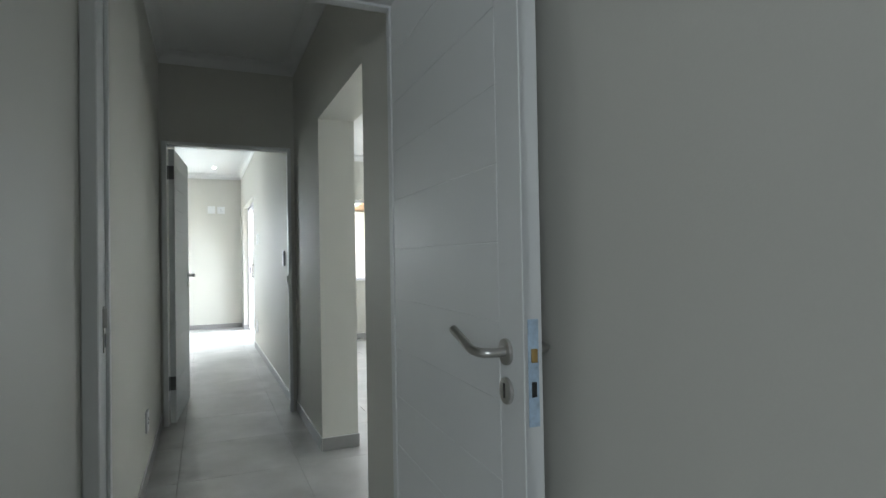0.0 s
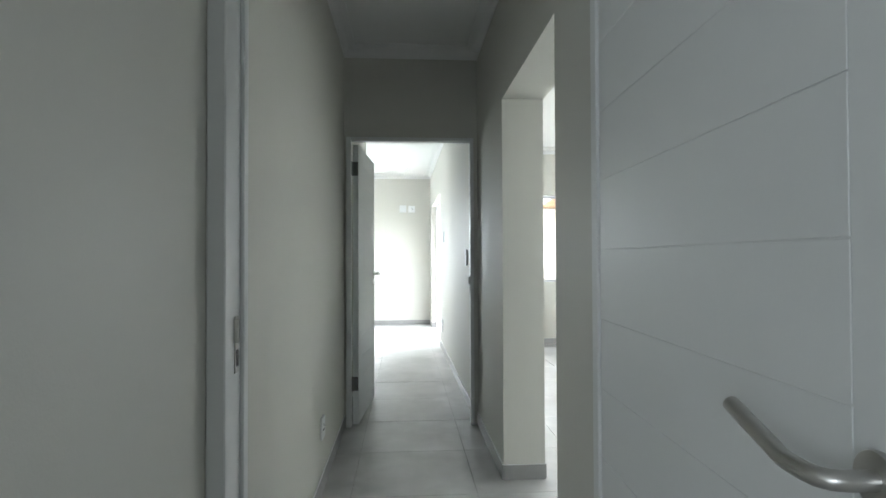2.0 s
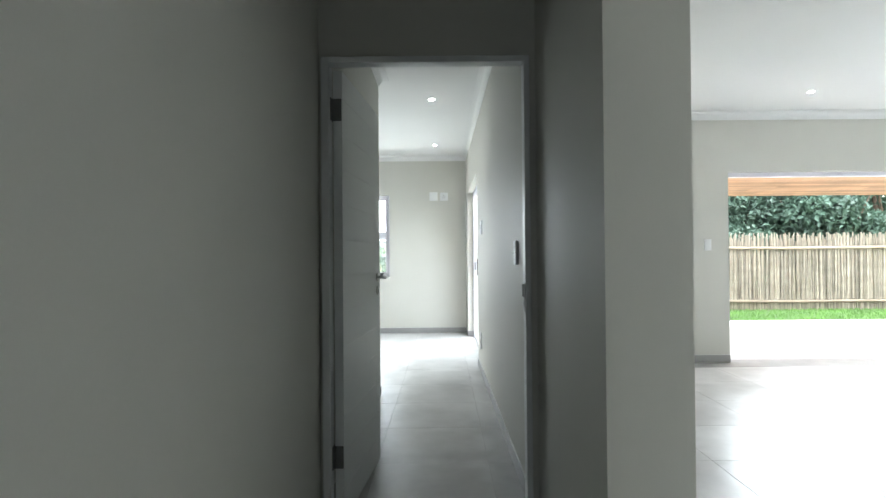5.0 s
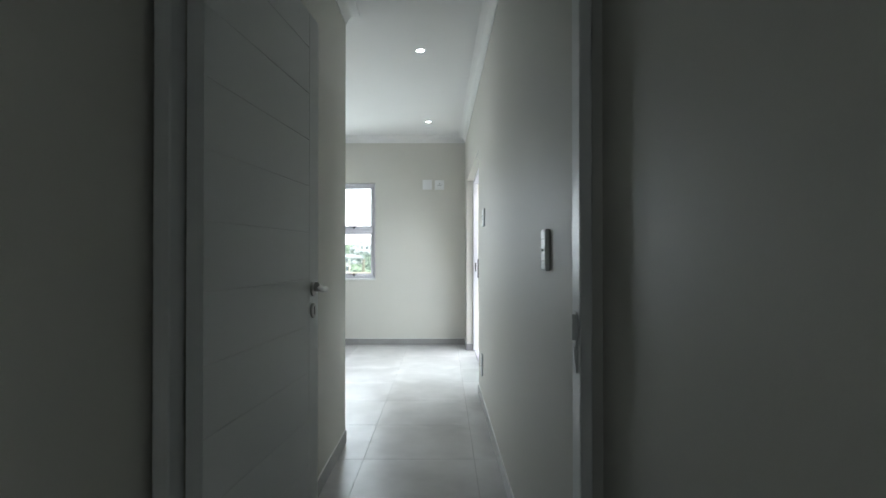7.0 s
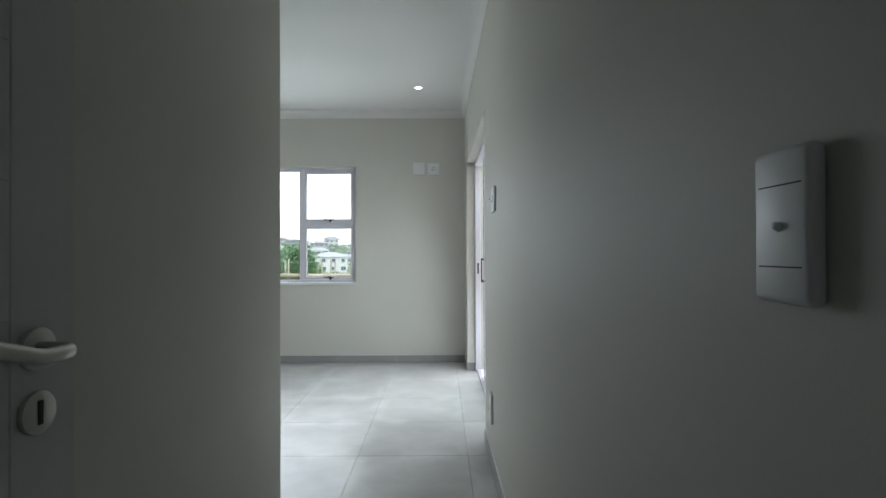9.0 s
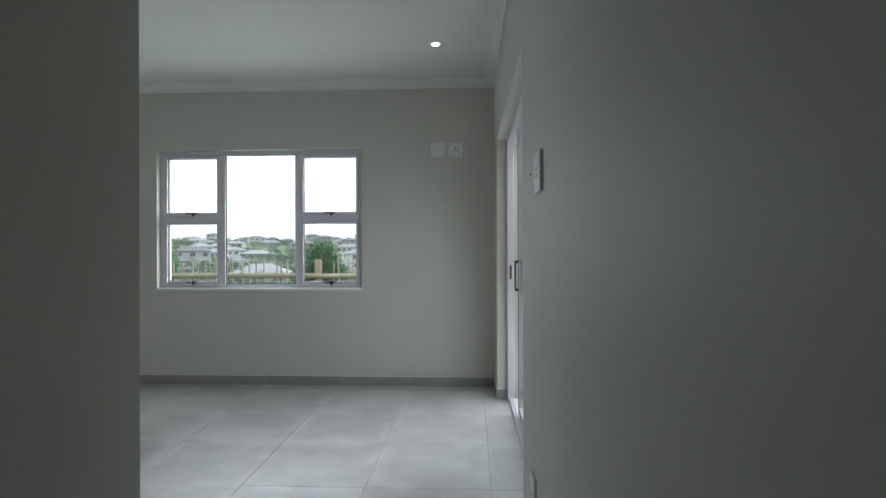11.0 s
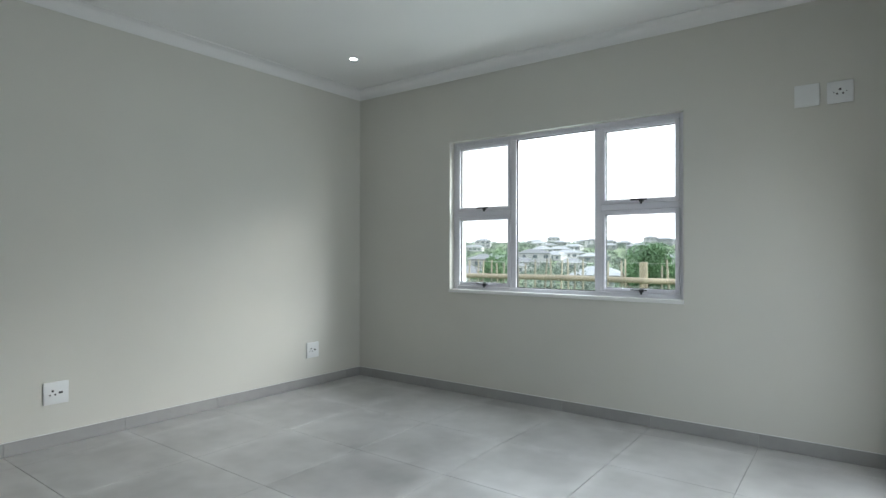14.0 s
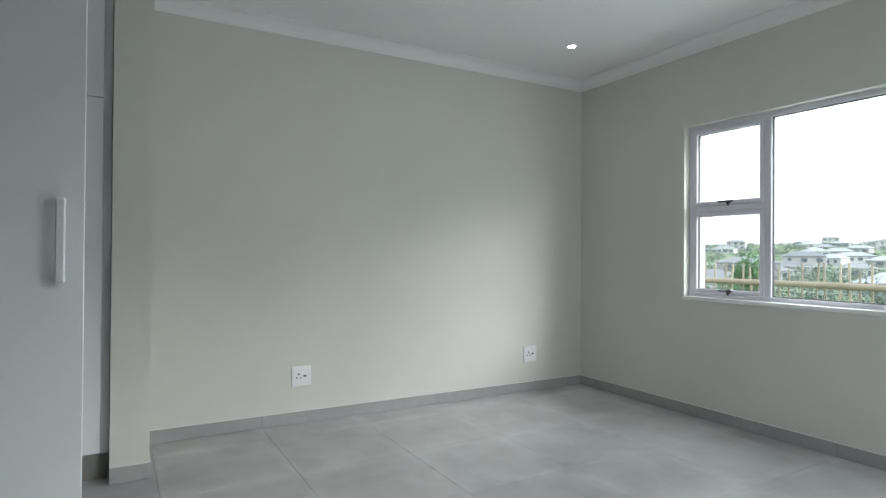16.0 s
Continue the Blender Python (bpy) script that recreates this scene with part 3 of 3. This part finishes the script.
def downlight(x, y, watts=0.5):
    ob = thing("downlight", "small round white recessed downlight, lit", "downlight", "ceiling downlights")
    bm = bmesh.new()
    n = 32
    prof = [(0.026, 0.0), (0.028, -0.004), (0.037, -0.006), (0.042, -0.003), (0.042, 0.0)]
    rings = [[bm.verts.new((r * math.cos(2 * math.pi * k / n), r * math.sin(2 * math.pi * k / n), z)) for k in range(n)] for r, z in prof]
    for a, b in zip(rings, rings[1:]):
        for k in range(n):
            bm.faces.new((a[k], a[(k + 1) % n], b[(k + 1) % n], b[k]))
    part("bezel", bm, PLASTIC, ob, smooth=True)
    part("lens", cyl(bmesh.new(), Matrix.Translation((0, 0, -0.0015)), 0.026, 0.002, 32), GLOW, ob, "glowing lens")
    ob.location = (x, y, H)
    lamp = new("downlight_beam", bpy.data.lights.new("downlight_beam", "SPOT"))
    lamp.data.energy, lamp.data.spot_size, lamp.data.spot_blend, lamp.data.shadow_soft_size = watts, radians(130), 1.0, 0.03
    lamp.data.color = (1.0, 0.97, 0.92)
    lamp.location = (x, y, H - 0.012)


for x, y in ((0.463, 3.05), (0.460, 5.36), (-2.60, 5.50), (-2.60, 3.6), (1.84, 0.73), (4.12, 2.89), (4.12, 0.73), (1.84, 2.89)):
    downlight(x, y)

# ---- wardrobes ----


def wardrobe_door(parent, x0, x1, z0, z1, y, handle_side, m=None):
    d = part("wardrobe_door", boxes((x0, x1, y, y + 0.016, z0, z1), bevel=0.001), MELAMINE, parent)
    if handle_side:
        xh = x1 - 0.042 if handle_side > 0 else x0 + 0.042
        bm = boxes((xh - 0.009, xh + 0.009, y - 0.028, y - 0.02, 1.105, 1.285), (xh - 0.008, xh + 0.008, y - 0.022, y, 1.105, 1.122), (xh - 0.008, xh + 0.008, y - 0.022, y, 1.268, 1.285), bevel=0.003)
        part("handle", bm, PLASTIC, d, "white bow handle")
    return d


def wardrobe_left():
    """Built-in cupboards along the left wall; doors look to +x."""
    w = thing("wardrobe", "built-in white melamine wardrobe with top cupboards", "wardrobe")
    x0, x1, y0, y1 = RX0 + 0.005, -2.80, D2B + 0.005, 2.525
    part("carcass", boxes((x0, x1 - 0.018, y0, y1, 0.14, 2.655), bevel=0.001), MELAMINE, w)
    part("plinth", boxes((x0, x1 - 0.05, y0, y1, 0.0, 0.14)), PLINTH, w, "dark wardrobe plinth")
    n = 5
    step = (y1 - 0.035 - y0) / n
    for k in range(n):
        a, b = y0 + k * step + 0.0015, y0 + (k + 1) * step - 0.0015
        part("wardrobe_door", boxes((x1 - 0.016, x1, a, b, 0.145, 1.962), bevel=0.001), MELAMINE, w)
        part("top_door", boxes((x1 - 0.016, x1, a, b, 1.967, 2.65), bevel=0.001), MELAMINE, w)
    part("filler", boxes((x1 - 0.02, x1 - 0.012, y1 - 0.034, y1, 0.14, 2.65)), MELAMINE, w)


def wardrobe_lobby():
    """A cupboard behind the lobby wall whose door stands open, its outer face towards the lobby."""
    w = thing("wardrobe", "white melamine wardrobe behind the lobby wall, one door open", "wardrobe")
    x0, x1, y0, y1 = -1.35, -0.87, 1.45, 2.0
    part("carcass", boxes((x0, x0 + 0.016, y0, y1, 0.1, 2.1), (x1 - 0.016, x1, y0, y1, 0.1, 2.1), (x0 + 0.016, x1 - 0.016, y0, y0 + 0.01, 0.1, 2.1),
                          (x0 + 0.016, x1 - 0.016, y0 + 0.01, y1, 0.1, 0.116), (x0 + 0.016, x1 - 0.016, y0 + 0.01, y1, 2.084, 2.1)), MELAMINE, w)
    part("plinth", boxes((x0, x1, y0, y1 - 0.05, 0.0, 0.1)), PLINTH, w, "dark wardrobe plinth")
    d = part("wardrobe_door", boxes((-0.866, -0.85, 2.004, 2.49, 0.105, 2.1), bevel=0.001), MELAMINE, w, "open white wardrobe door")
    bm = boxes((-0.829, -0.821, 2.44, 2.458, 1.112, 1.288), (-0.85, -0.827, 2.441, 2.457, 1.112, 1.128), (-0.85, -0.827, 2.441, 2.457, 1.272, 1.288), bevel=0.003)
    part("handle", bm, PLASTIC, d, "white bow handle")


wardrobe_left()
wardrobe_lobby()

# ---- outside ----


def terrain(x, y):
    """Height of the ground: a level garden, a valley beyond the fence, and a low hill."""
    d = max(y - 13.5, 0, abs(x - 1) - 22)
    if d <= 0:
        return -0.06
    drop = -9.0 * (1 - math.exp(-d / 45.0))
    rise = 21.0 * max(0.0, min(1.0, (math.hypot(x, y) - 110) / 480.0)) ** 1.2
    return -0.06 + drop + rise + min(d / 30, 1) * 1.2 * noise.noise(Vector((x / 45, y / 45, 0)))


def ground_sheet():
    steps = [0, 3, 6, 9, 12, 14, 17, 22, 30, 42, 58, 80, 110, 150, 200, 260, 330, 420, 520, 620, 900, 1500, 3000]
    ys = [-s for s in reversed(steps[1:])] + steps
    xs = [-s for s in reversed(steps[1:])] + steps
    bm = bmesh.new()
    grid = [[bm.verts.new((x, y, terrain(x, y))) for x in xs] for y in ys]
    for j in range(len(ys) - 1):
        for i in range(len(xs) - 1):
            bm.faces.new((grid[j][i], grid[j][i + 1], grid[j + 1][i + 1], grid[j + 1][i]))
    return structure("ground", bm, GRASS, "green garden ground falling to a valley and a low hill", smooth=True)


ground_sheet()
structure("pavement_patio", boxes((1.26, 11.0, LY + 0.255, 7.62, -0.2, -0.02)), PAVING, "pale screeded patio floor")


def patio_roof():
    """A lean-to roof that falls away from the house, boarded underneath."""
    roof = tagged(new("patio_roof"), "boarded pine patio ceiling under a lean-to roof", "roof", kind="structure")
    fall = math.degrees(math.atan2(0.15, 3.1))
    slope = pose(3.05, LY + 0.26, 2.32, -fall, 0, 0)
    slab = part("slab", boxes((0, 8.0, 0, 3.12, 0.026, 0.2)), WHITE_WALL, roof)
    slab.matrix_basis = slope
    lengths = {}
    rng = random.Random(15)
    for k in range(31):
        a = 0.0
        while a < 7.99:
            w = min(rng.choice((0.9, 1.2, 1.5, 1.8, 2.4)), 8.0 - a)
            key = round(w, 2)
            if key not in lengths:
                lengths[key] = mesh_of("ceiling_board", boxes((0, w - 0.002, 0, 0.092, 0.0, 0.024), bevel=0.002), PINE)
            ob = new("ceiling_board", lengths[key])
            ob.matrix_basis = slope @ pose(a, 0.01 + k * 0.1, 0)
            ob.parent = roof
            a += w
    fascia = part("fascia", boxes((0, 8.0, 3.12, 3.15, 0.0, 0.22)), PINE, roof)
    fascia.matrix_basis = slope


patio_roof()
structure("column_patio", boxes((3.1, 3.4, 6.7, 7.0, -0.1, 2.17), bevel=0.01), WHITE_WALL, "pale plastered patio column")


def reed_fence():
    """A dense fence of upright sticks with two rails."""
    fence = thing("stick_fence", "dense fence of pale upright sticks with two rails", "fence")
    rng = random.Random(4)
    variants = []
    for k in range(8):
        bm = bmesh.new()
        h = rng.uniform(1.56, 1.72)
        b1, b2 = rng.uniform(-0.015, 0.015), rng.uniform(-0.02, 0.02)
        tube(bm, [(0, 0, 0), (b1, 0, h * 0.35), (b2, 0.005, h * 0.7), (b2 * 0.5, 0, h)], [0.017, 0.016, 0.014, 0.011], 6)
        variants.append(mesh_of("stick", bm, STICK, smooth=True))
    y = 9.75
    for k in range(250):
        ob = new("stick", variants[rng.randrange(8)])
        ob.matrix_basis = pose(2.6 + k * 0.0335 + rng.uniform(-0.006, 0.006), y + rng.uniform(-0.012, 0.012), -0.08, 0, rng.uniform(-1.3, 1.3), rng.uniform(0, 360))
        ob.parent = fence
    for z in (0.14, 1.30):
        part("rail", tube(bmesh.new(), [(2.5, y - 0.045, z), (5.5, y - 0.05, z + 0.02), (8, y - 0.045, z - 0.01), (11.1, y - 0.045, z)], 0.03, 10), POLE, fence, smooth=True)
    for x in (2.7, 4.9, 7.1, 9.3):
        part("post", tube(bmesh.new(), [(x, y + 0.12, -0.3), (x, y + 0.118, 1.45)], 0.045, 10), POLE, fence, smooth=True)
    bm = bmesh.new()
    for k in range(240):
        x = 10.97 + k * 0.0335
        h = rng.uniform(1.5, 1.72)
        tube(bm, [(x, y, -0.08), (x + rng.uniform(-0.02, 0.02), y, h - 0.08)], [0.017, 0.012], 5)
    for k in range(560):
        x = 2.4 + k * 0.03
        h = rng.uniform(1.5, 1.68)
        tube(bm, [(x, y + 0.045, -0.08), (x + rng.uniform(-0.015, 0.015), y + 0.045, h - 0.08)], [0.018, 0.014], 5)
    ob = part("far_sticks", bm, STICK, fence)
    ob["kind"] = "stuff"


def pole_fence():
    """A rail of round poles with sparse thin uprights, in front of the bedroom window."""
    fence = thing("pole_fence", "round pole fence with thin uprights across the garden", "fence")
    rng = random.Random(9)
    y = 12.0
    xs = [-10.65, -6.45, -2.25, 1.95]
    for k, x in enumerate(xs):
        part("post", tube(bmesh.new(), [(x, y, -0.4), (x + 0.005, y, 0.5), (x, y, 1.03), (x, y, 1.035)], [0.066, 0.064, 0.062, 0.05], 14), POLE, fence, smooth=True)
        if k:
            bm = bmesh.new()
            a = xs[k - 1]
            tube(bm, [(a - 0.05, y - 0.06, 0.72), (a + 1.3, y - 0.055, 0.728 + rng.uniform(-0.015, 0.015)), (a + 2.8, y - 0.06, 0.73), (x + 0.03, y - 0.06, 0.722)], [0.048, 0.05, 0.053, 0.05], 12)
            part("rail", bm, POLE, fence, smooth=True)
    variants = []
    for k in range(6):
        bm = bmesh.new()
        h = rng.uniform(1.12, 1.26)
        tube(bm, [(0, 0, -0.3), (rng.uniform(-0.02, 0.02), 0, h * 0.5), (rng.uniform(-0.02, 0.02), 0, h)], [0.021, 0.019, 0.015], 7)
        variants.append(mesh_of("upright", bm, STICK, smooth=True))
    for k in range(70):
        ob = new("upright", variants[rng.randrange(6)])
        ob.matrix_basis = pose(-9.6 + k * 0.165 + rng.uniform(-0.05, 0.05), y + 0.02 + rng.uniform(0, 0.03), -0.16, 0, rng.uniform(-2.5, 2.5), rng.uniform(0, 360))
        ob.parent = fence
    for z in (0.35, 0.62, 1.02):
        part("wire", tube(bmesh.new(), [(-8.6, y + 0.03, z), (-4, y + 0.03, z - 0.01), (2, y + 0.03, z)], 0.0025, 5), STEEL, fence)


reed_fence()
pole_fence()


def leaf_cloud(rng, lobes, count, size, name, mat):
    """Many small folded leaves spread over the shells of several lobes."""
    bm = bmesh.new()
    verts, faces = [], []
    for _ in range(count):
        c, r = lobes[rng.randrange(len(lobes))]
        v = Vector((rng.gauss(0, 1), rng.gauss(0, 1), rng.gauss(0, 1))).normalized()
        p = Vector(c) + Vector((v.x * r[0], v.y * r[1], v.z * r[2])) * (rng.uniform(0.35, 1.0) ** 0.45 + rng.uniform(-0.05, 0.12))
        q = Euler((rng.uniform(-1.1, 1.1), rng.uniform(-1.1, 1.1), rng.uniform(0, 6.28))).to_matrix()
        s = size * rng.uniform(0.6, 1.3)
        k = len(verts)
        for a, b, z in ((-0.5, 0, 0), (0, 0.24, 0.1), (0.5, 0, -0.06), (0, -0.24, 0.1)):
            verts.append(p + q @ Vector((a * s, b * s, z * s)))
        faces += [(k, k + 1, k + 2), (k, k + 2, k + 3)]
    bm.free()
    me = bpy.data.meshes.new(name)
    me.from_pydata(verts, [], faces)
    me.materials.append(mat)
    return me


def bush(x, y, w, h, label, mat, seed, count=2600, size=0.14, name="bush"):
    rng = random.Random(seed)
    z = terrain(x, y)
    ob = thing(name, label, "tree" if name == "tree" else "bush")
    bm = bmesh.new()
    tube(bm, [(0, 0, -0.3), (0.03, 0, h * 0.25), (0.0, 0.04, h * 0.55)], [w * 0.035 + 0.02, w * 0.028 + 0.015, 0.015], 8)
    for _ in range(7):
        a = rng.uniform(0, 6.28)
        tube(bm, [(0, 0, h * rng.uniform(0.1, 0.3)), (math.cos(a) * w * 0.18, math.sin(a) * w * 0.18, h * 0.5), (math.cos(a) * w * 0.33, math.sin(a) * w * 0.33, h * rng.uniform(0.55, 0.85))],
             [w * 0.018 + 0.01, w * 0.012 + 0.008, 0.006], 6)
    part("trunk", bm, BARK, ob, smooth=True)
    lobes = []
    for _ in range(11):
        a, rr = rng.uniform(0, 6.28), rng.uniform(0, 0.34) * w
        zz = rng.uniform(0.3, 0.82) * h
        s = rng.uniform(0.14, 0.26)
        lobes.append(((math.cos(a) * rr, math.sin(a) * rr, zz), (s * w, s * w, s * h * 0.85)))
    crown = new("crown", leaf_cloud(rng, lobes, count, size, "crown", mat))
    crown.parent = ob
    ob.location = (x, y, z)
    return ob


bush(-4.5, 19.5, 2.3, 2.75, "round green bush behind the pole fence", LEAF, 3, 16000, 0.085)
bush(-9.9, 19.6, 1.9, 2.55, "light green bush beyond the fence", LEAF, 5, 10000, 0.085)
bush(-12.0, 22.5, 1.8, 2.2, "pale green bush beyond the fence", LEAF_PALE, 6, 4000, 0.085)
for k, (x, y, w, h) in enumerate(((-7.2, 18.0, 1.9, 0.95), (-8.7, 17.2, 1.7, 0.8), (-5.9, 17.0, 1.6, 0.8), (-2.6, 17.6, 1.8, 0.85), (-1.0, 18.4, 1.9, 0.9), (-11.0, 18.4, 1.8, 0.9))):
    bush(x, y, w, h, "low pale scrub behind the fence", LEAF_PALE, 50 + k, 2600, 0.07)
for k, (x, y, w, h) in enumerate(((3.6, 13.0, 4.6, 4.2), (6.6, 13.6, 5.0, 4.8), (9.8, 13.2, 4.8, 4.4), (13.2, 13.6, 5.0, 4.6),
                                (5.0, 14.8, 4.6, 4.6), (8.2, 15.0, 4.8, 4.8), (11.5, 15.2, 4.8, 4.8), (4.6, 11.9, 3.6, 3.4), (7.6, 12.0, 3.8, 3.5), (10.4, 12.0, 3.6, 3.4))):
    bush(x, y, w, h, "leafy dark green garden tree behind the stick fence", LEAF_DARK, 30 + k, 17000, 0.17, "tree")


def lawn():
    """Blades of grass between the patio and the stick fence."""
    rng = random.Random(12)
    verts, faces = [], []
    for _ in range(26000):
        x, y = rng.uniform(2.4, 11.5), rng.uniform(7.64, 9.95)
        a, h, w = rng.uniform(0, 6.28), rng.uniform(0.03, 0.08), 0.006
        dx, dy = math.cos(a), math.sin(a)
        k = len(verts)
        verts += [(x - dx * w, y - dy * w, -0.07), (x + dx * w, y + dy * w, -0.07), (x + dy * h * 0.5, y - dx * h * 0.5, -0.07 + h)]
        faces.append((k, k + 1, k + 2))
    me = bpy.data.meshes.new("lawn")
    me.from_pydata(verts, [], faces)
    me.materials.append(LAWN)
    tagged(new("lawn", me), "short bright green grass in front of the stick fence", "grass", kind="stuff")


lawn()


def house(x, y, w, d, storeys, rz, seed):
    """A pale house with a hipped grey roof, windows with sills and a door."""
    rng = random.Random(seed)
    ob = thing("house", "pale plastered house with a grey hipped roof", "house", "houses on the hill")
    hgt = 2.9 * storeys
    part("wall", boxes((-w / 2, w / 2, -d / 2, d / 2, -3, hgt)), HOUSE_WALL, ob)
    bm = bmesh.new()
    o = 0.7
    v = [bm.verts.new(p) for p in ((-w / 2 - o, -d / 2 - o, hgt), (w / 2 + o, -d / 2 - o, hgt), (w / 2 + o, d / 2 + o, hgt), (-w / 2 - o, d / 2 + o, hgt),
                                   (-w / 2 + d / 2, 0, hgt + d * 0.24), (w / 2 - d / 2, 0, hgt + d * 0.24))]
    for f in ((0, 1, 5, 4), (1, 2, 5), (2, 3, 4, 5), (3, 0, 4), (3, 2, 1, 0)):
        bm.faces.new([v[i] for i in f])
    part("roof", bm, ROOF, ob)
    n = max(2, int(w / 3.4))
    for s in range(storeys):
        for k in range(n):
            cx = -w / 2 + (k + 0.5) * w / n + rng.uniform(-0.3, 0.3)
            ww = rng.choice((1.2, 1.8, 2.4))
            part("window", boxes((cx - ww / 2, cx + ww / 2, -d / 2 - 0.05, -d / 2 + 0.02, s * 2.9 + 0.9, s * 2.9 + 2.2)), WINDOW_DARK, ob)
            part("sill", boxes((cx - ww / 2 - 0.1, cx + ww / 2 + 0.1, -d / 2 - 0.12, -d / 2 - 0.05, s * 2.9 + 0.8, s * 2.9 + 0.9)), HOUSE_WALL, ob)
    ob.matrix_world = pose(x, y, terrain(x, y), 0, 0, rz)
    return ob


rng = random.Random(21)
placed = []
for k in range(112):
    for _ in range(20):
        r = rng.uniform(170, 560)
        a = radians(rng.uniform(-12, 62))
        x, y = -math.sin(a) * r, math.cos(a) * r
        if all((x - p) ** 2 + (y - q) ** 2 > 17 ** 2 for p, q in placed):
            break
    placed.append((x, y))
    house(x, y, rng.uniform(10, 15), rng.uniform(6.5, 8.5), rng.choice((1, 1, 2)), math.degrees(a) + rng.uniform(-25, 25), k)
house(-78, 118, 14, 10, 1, 33, 101)
house(-52, 140, 13, 9, 1, 15, 102)


def hill_trees():
    """Clumps of leaves between the houses, distance haze mixed into their colour."""
    rng = random.Random(77)
    lobes = []
    for _ in range(1500):
        r = rng.uniform(90, 580)
        a = radians(rng.uniform(-15, 64))
        x, y = -math.sin(a) * r, math.cos(a) * r
        if min((x - p) ** 2 + (y - q) ** 2 for p, q in placed) < 64:
            continue
        h = rng.uniform(2.0, 5.0) * (0.6 if r < 70 else 1)
        lobes.append(((x, y, terrain(x, y) + h * 0.45), (h * 0.8, h * 0.8, h * 0.6)))
    ob = new("hill_trees", leaf_cloud(rng, lobes, 130000, 0.85, "hill_trees", LEAF_HAZED))
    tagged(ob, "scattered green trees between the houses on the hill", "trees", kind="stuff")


hill_trees()

# ---- floors and skirting, tile by tile ----
floor = structure("floor", boxes((RX0 - 0.4, 1.05, BY0 - 0.2, RY1 + 0.2, -0.16, -0.004), (1.05, LX1 + 0.2, LY0 - 0.2, LY + 0.2, -0.16, -0.004)),
                  GROUT, "large pale grey porcelain floor tiles with thin joints")
PX, PY, OX, OY, GAP = 0.647, 0.660, 0.173, 0.105, 0.0024
shapes = {}


def tile_mesh(w, d):
    key = (round(w, 3), round(d, 3))
    if key not in shapes:
        shapes[key] = mesh_of("tile", boxes((0, w, 0, d, -0.01, 0.0), bevel=0.0012), TILE)
    return shapes[key]


rng = random.Random(2)
for i in range(-7, 11):
    for j in range(-12, 10):
        x0, y0 = OX + PX * i, OY + PY * j
        x1, y1 = x0 + PX - GAP, y0 + PY - GAP
        mx, my = (x0 + x1) / 2, (y0 + y1) / 2
        indoors_only = x0 < 1.0 and y1 > LY       # beside the bedroom's sliding door
        lo_x, hi_x = RX0 - 0.3, (1.045 if indoors_only or my > LY or my < LY0 - 0.3 else LX1 + 0.1)
        lo_y, hi_y = BY0 - 0.1, (RY1 + 0.1 if indoors_only or mx < 1.0 else LY + 0.1)
        x0, x1, y0, y1 = max(x0, lo_x), min(x1, hi_x), max(y0, lo_y), min(y1, hi_y)
        if x1 - x0 < 0.03 or y1 - y0 < 0.03:
            continue
        ob = new("tile", tile_mesh(x1 - x0, y1 - y0))
        ob.location = (x0, y0, rng.uniform(-0.0006, 0.0))
        ob.parent = floor

baseboard = tagged(new("baseboard"), "grey porcelain tile skirting along the walls", "skirting", kind="structure")
skirts = {}


def skirting(ax, ay, bx, by):
    """Skirting tiles along a wall from a to b; the room lies to the left of the way."""
    a, b = Vector((ax, ay)), Vector((bx, by))
    d = b - a
    length = d.length
    turn = math.degrees(math.atan2(d.y, d.x))
    along_x = abs(d.x) > abs(d.y)
    pitch, off = (PX, OX) if along_x else (PY, OY)
    lo, hi = (min(ax, bx), max(ax, bx)) if along_x else (min(ay, by), max(ay, by))
    k = math.ceil((lo - off) / pitch)
    cuts = [lo] + [off + pitch * n for n in range(k, k + 40) if lo + 0.02 < off + pitch * n < hi - 0.02] + [hi]
    start = ax if along_x else ay
    bead = part("sealant", boxes((0, length, 0, 0.0075, 0.0, 0.0032), bevel=0.0008), CEILING, baseboard, "white sealant bead")
    bead.matrix_basis = pose(ax, ay, 0.0815, 0, 0, turn)
    for p, q in zip(cuts, cuts[1:]):
        w = q - p - 0.0012
        key = round(w, 3)
        if key not in skirts:
            skirts[key] = mesh_of("skirting_tile", boxes((0, w, 0, 0.009, 0.0, 0.08), bevel=0.001), SKIRT)
        s = min(abs(p - start), abs(q - start))
        o = a + d.normalized() * (s + 0.0006)
        ob = new("skirting_tile", skirts[key])
        ob.matrix_basis = pose(o.x, o.y, 0.001, 0, 0, turn)
        ob.parent = baseboard


for row in ((CX0, D2A, CX0, D1B), (CX1, -1.05, CX1, D2A), (CX1, D1B, CX1, -2.13), (LX, -1.05, CX1, -1.05), (CX1, -2.13, LX, -2.13),
            (rx(D2B), D2B, rx(SY0), SY0), (rx(SY1), SY1, rx(RY1), RY1), (1.02, SY1, rx(SY1), SY1), (rx(SY0), SY0, 1.02, SY0), (rx(RY1), RY1, RX0, RY1), (RX0, RY1, lx(2.71), 2.71), (lx(2.71), 2.71, -2.735, 2.71),
            (-2.735, 2.71, -2.735, 2.53), (CX0 - 0.12, 2.37, CX0, 2.37), (CX0, 2.37, CX0, D2B),
            (3.71, LY, 3.262, LY), (3.262, LY, LX, LY), (LX, LY, LX, -1.05), (CX0, D1A, CX0, -3.48), (CX0, -3.48, BX0, -3.48), (CX1, BY0, CX1, D1A)):
    skirting(*row)
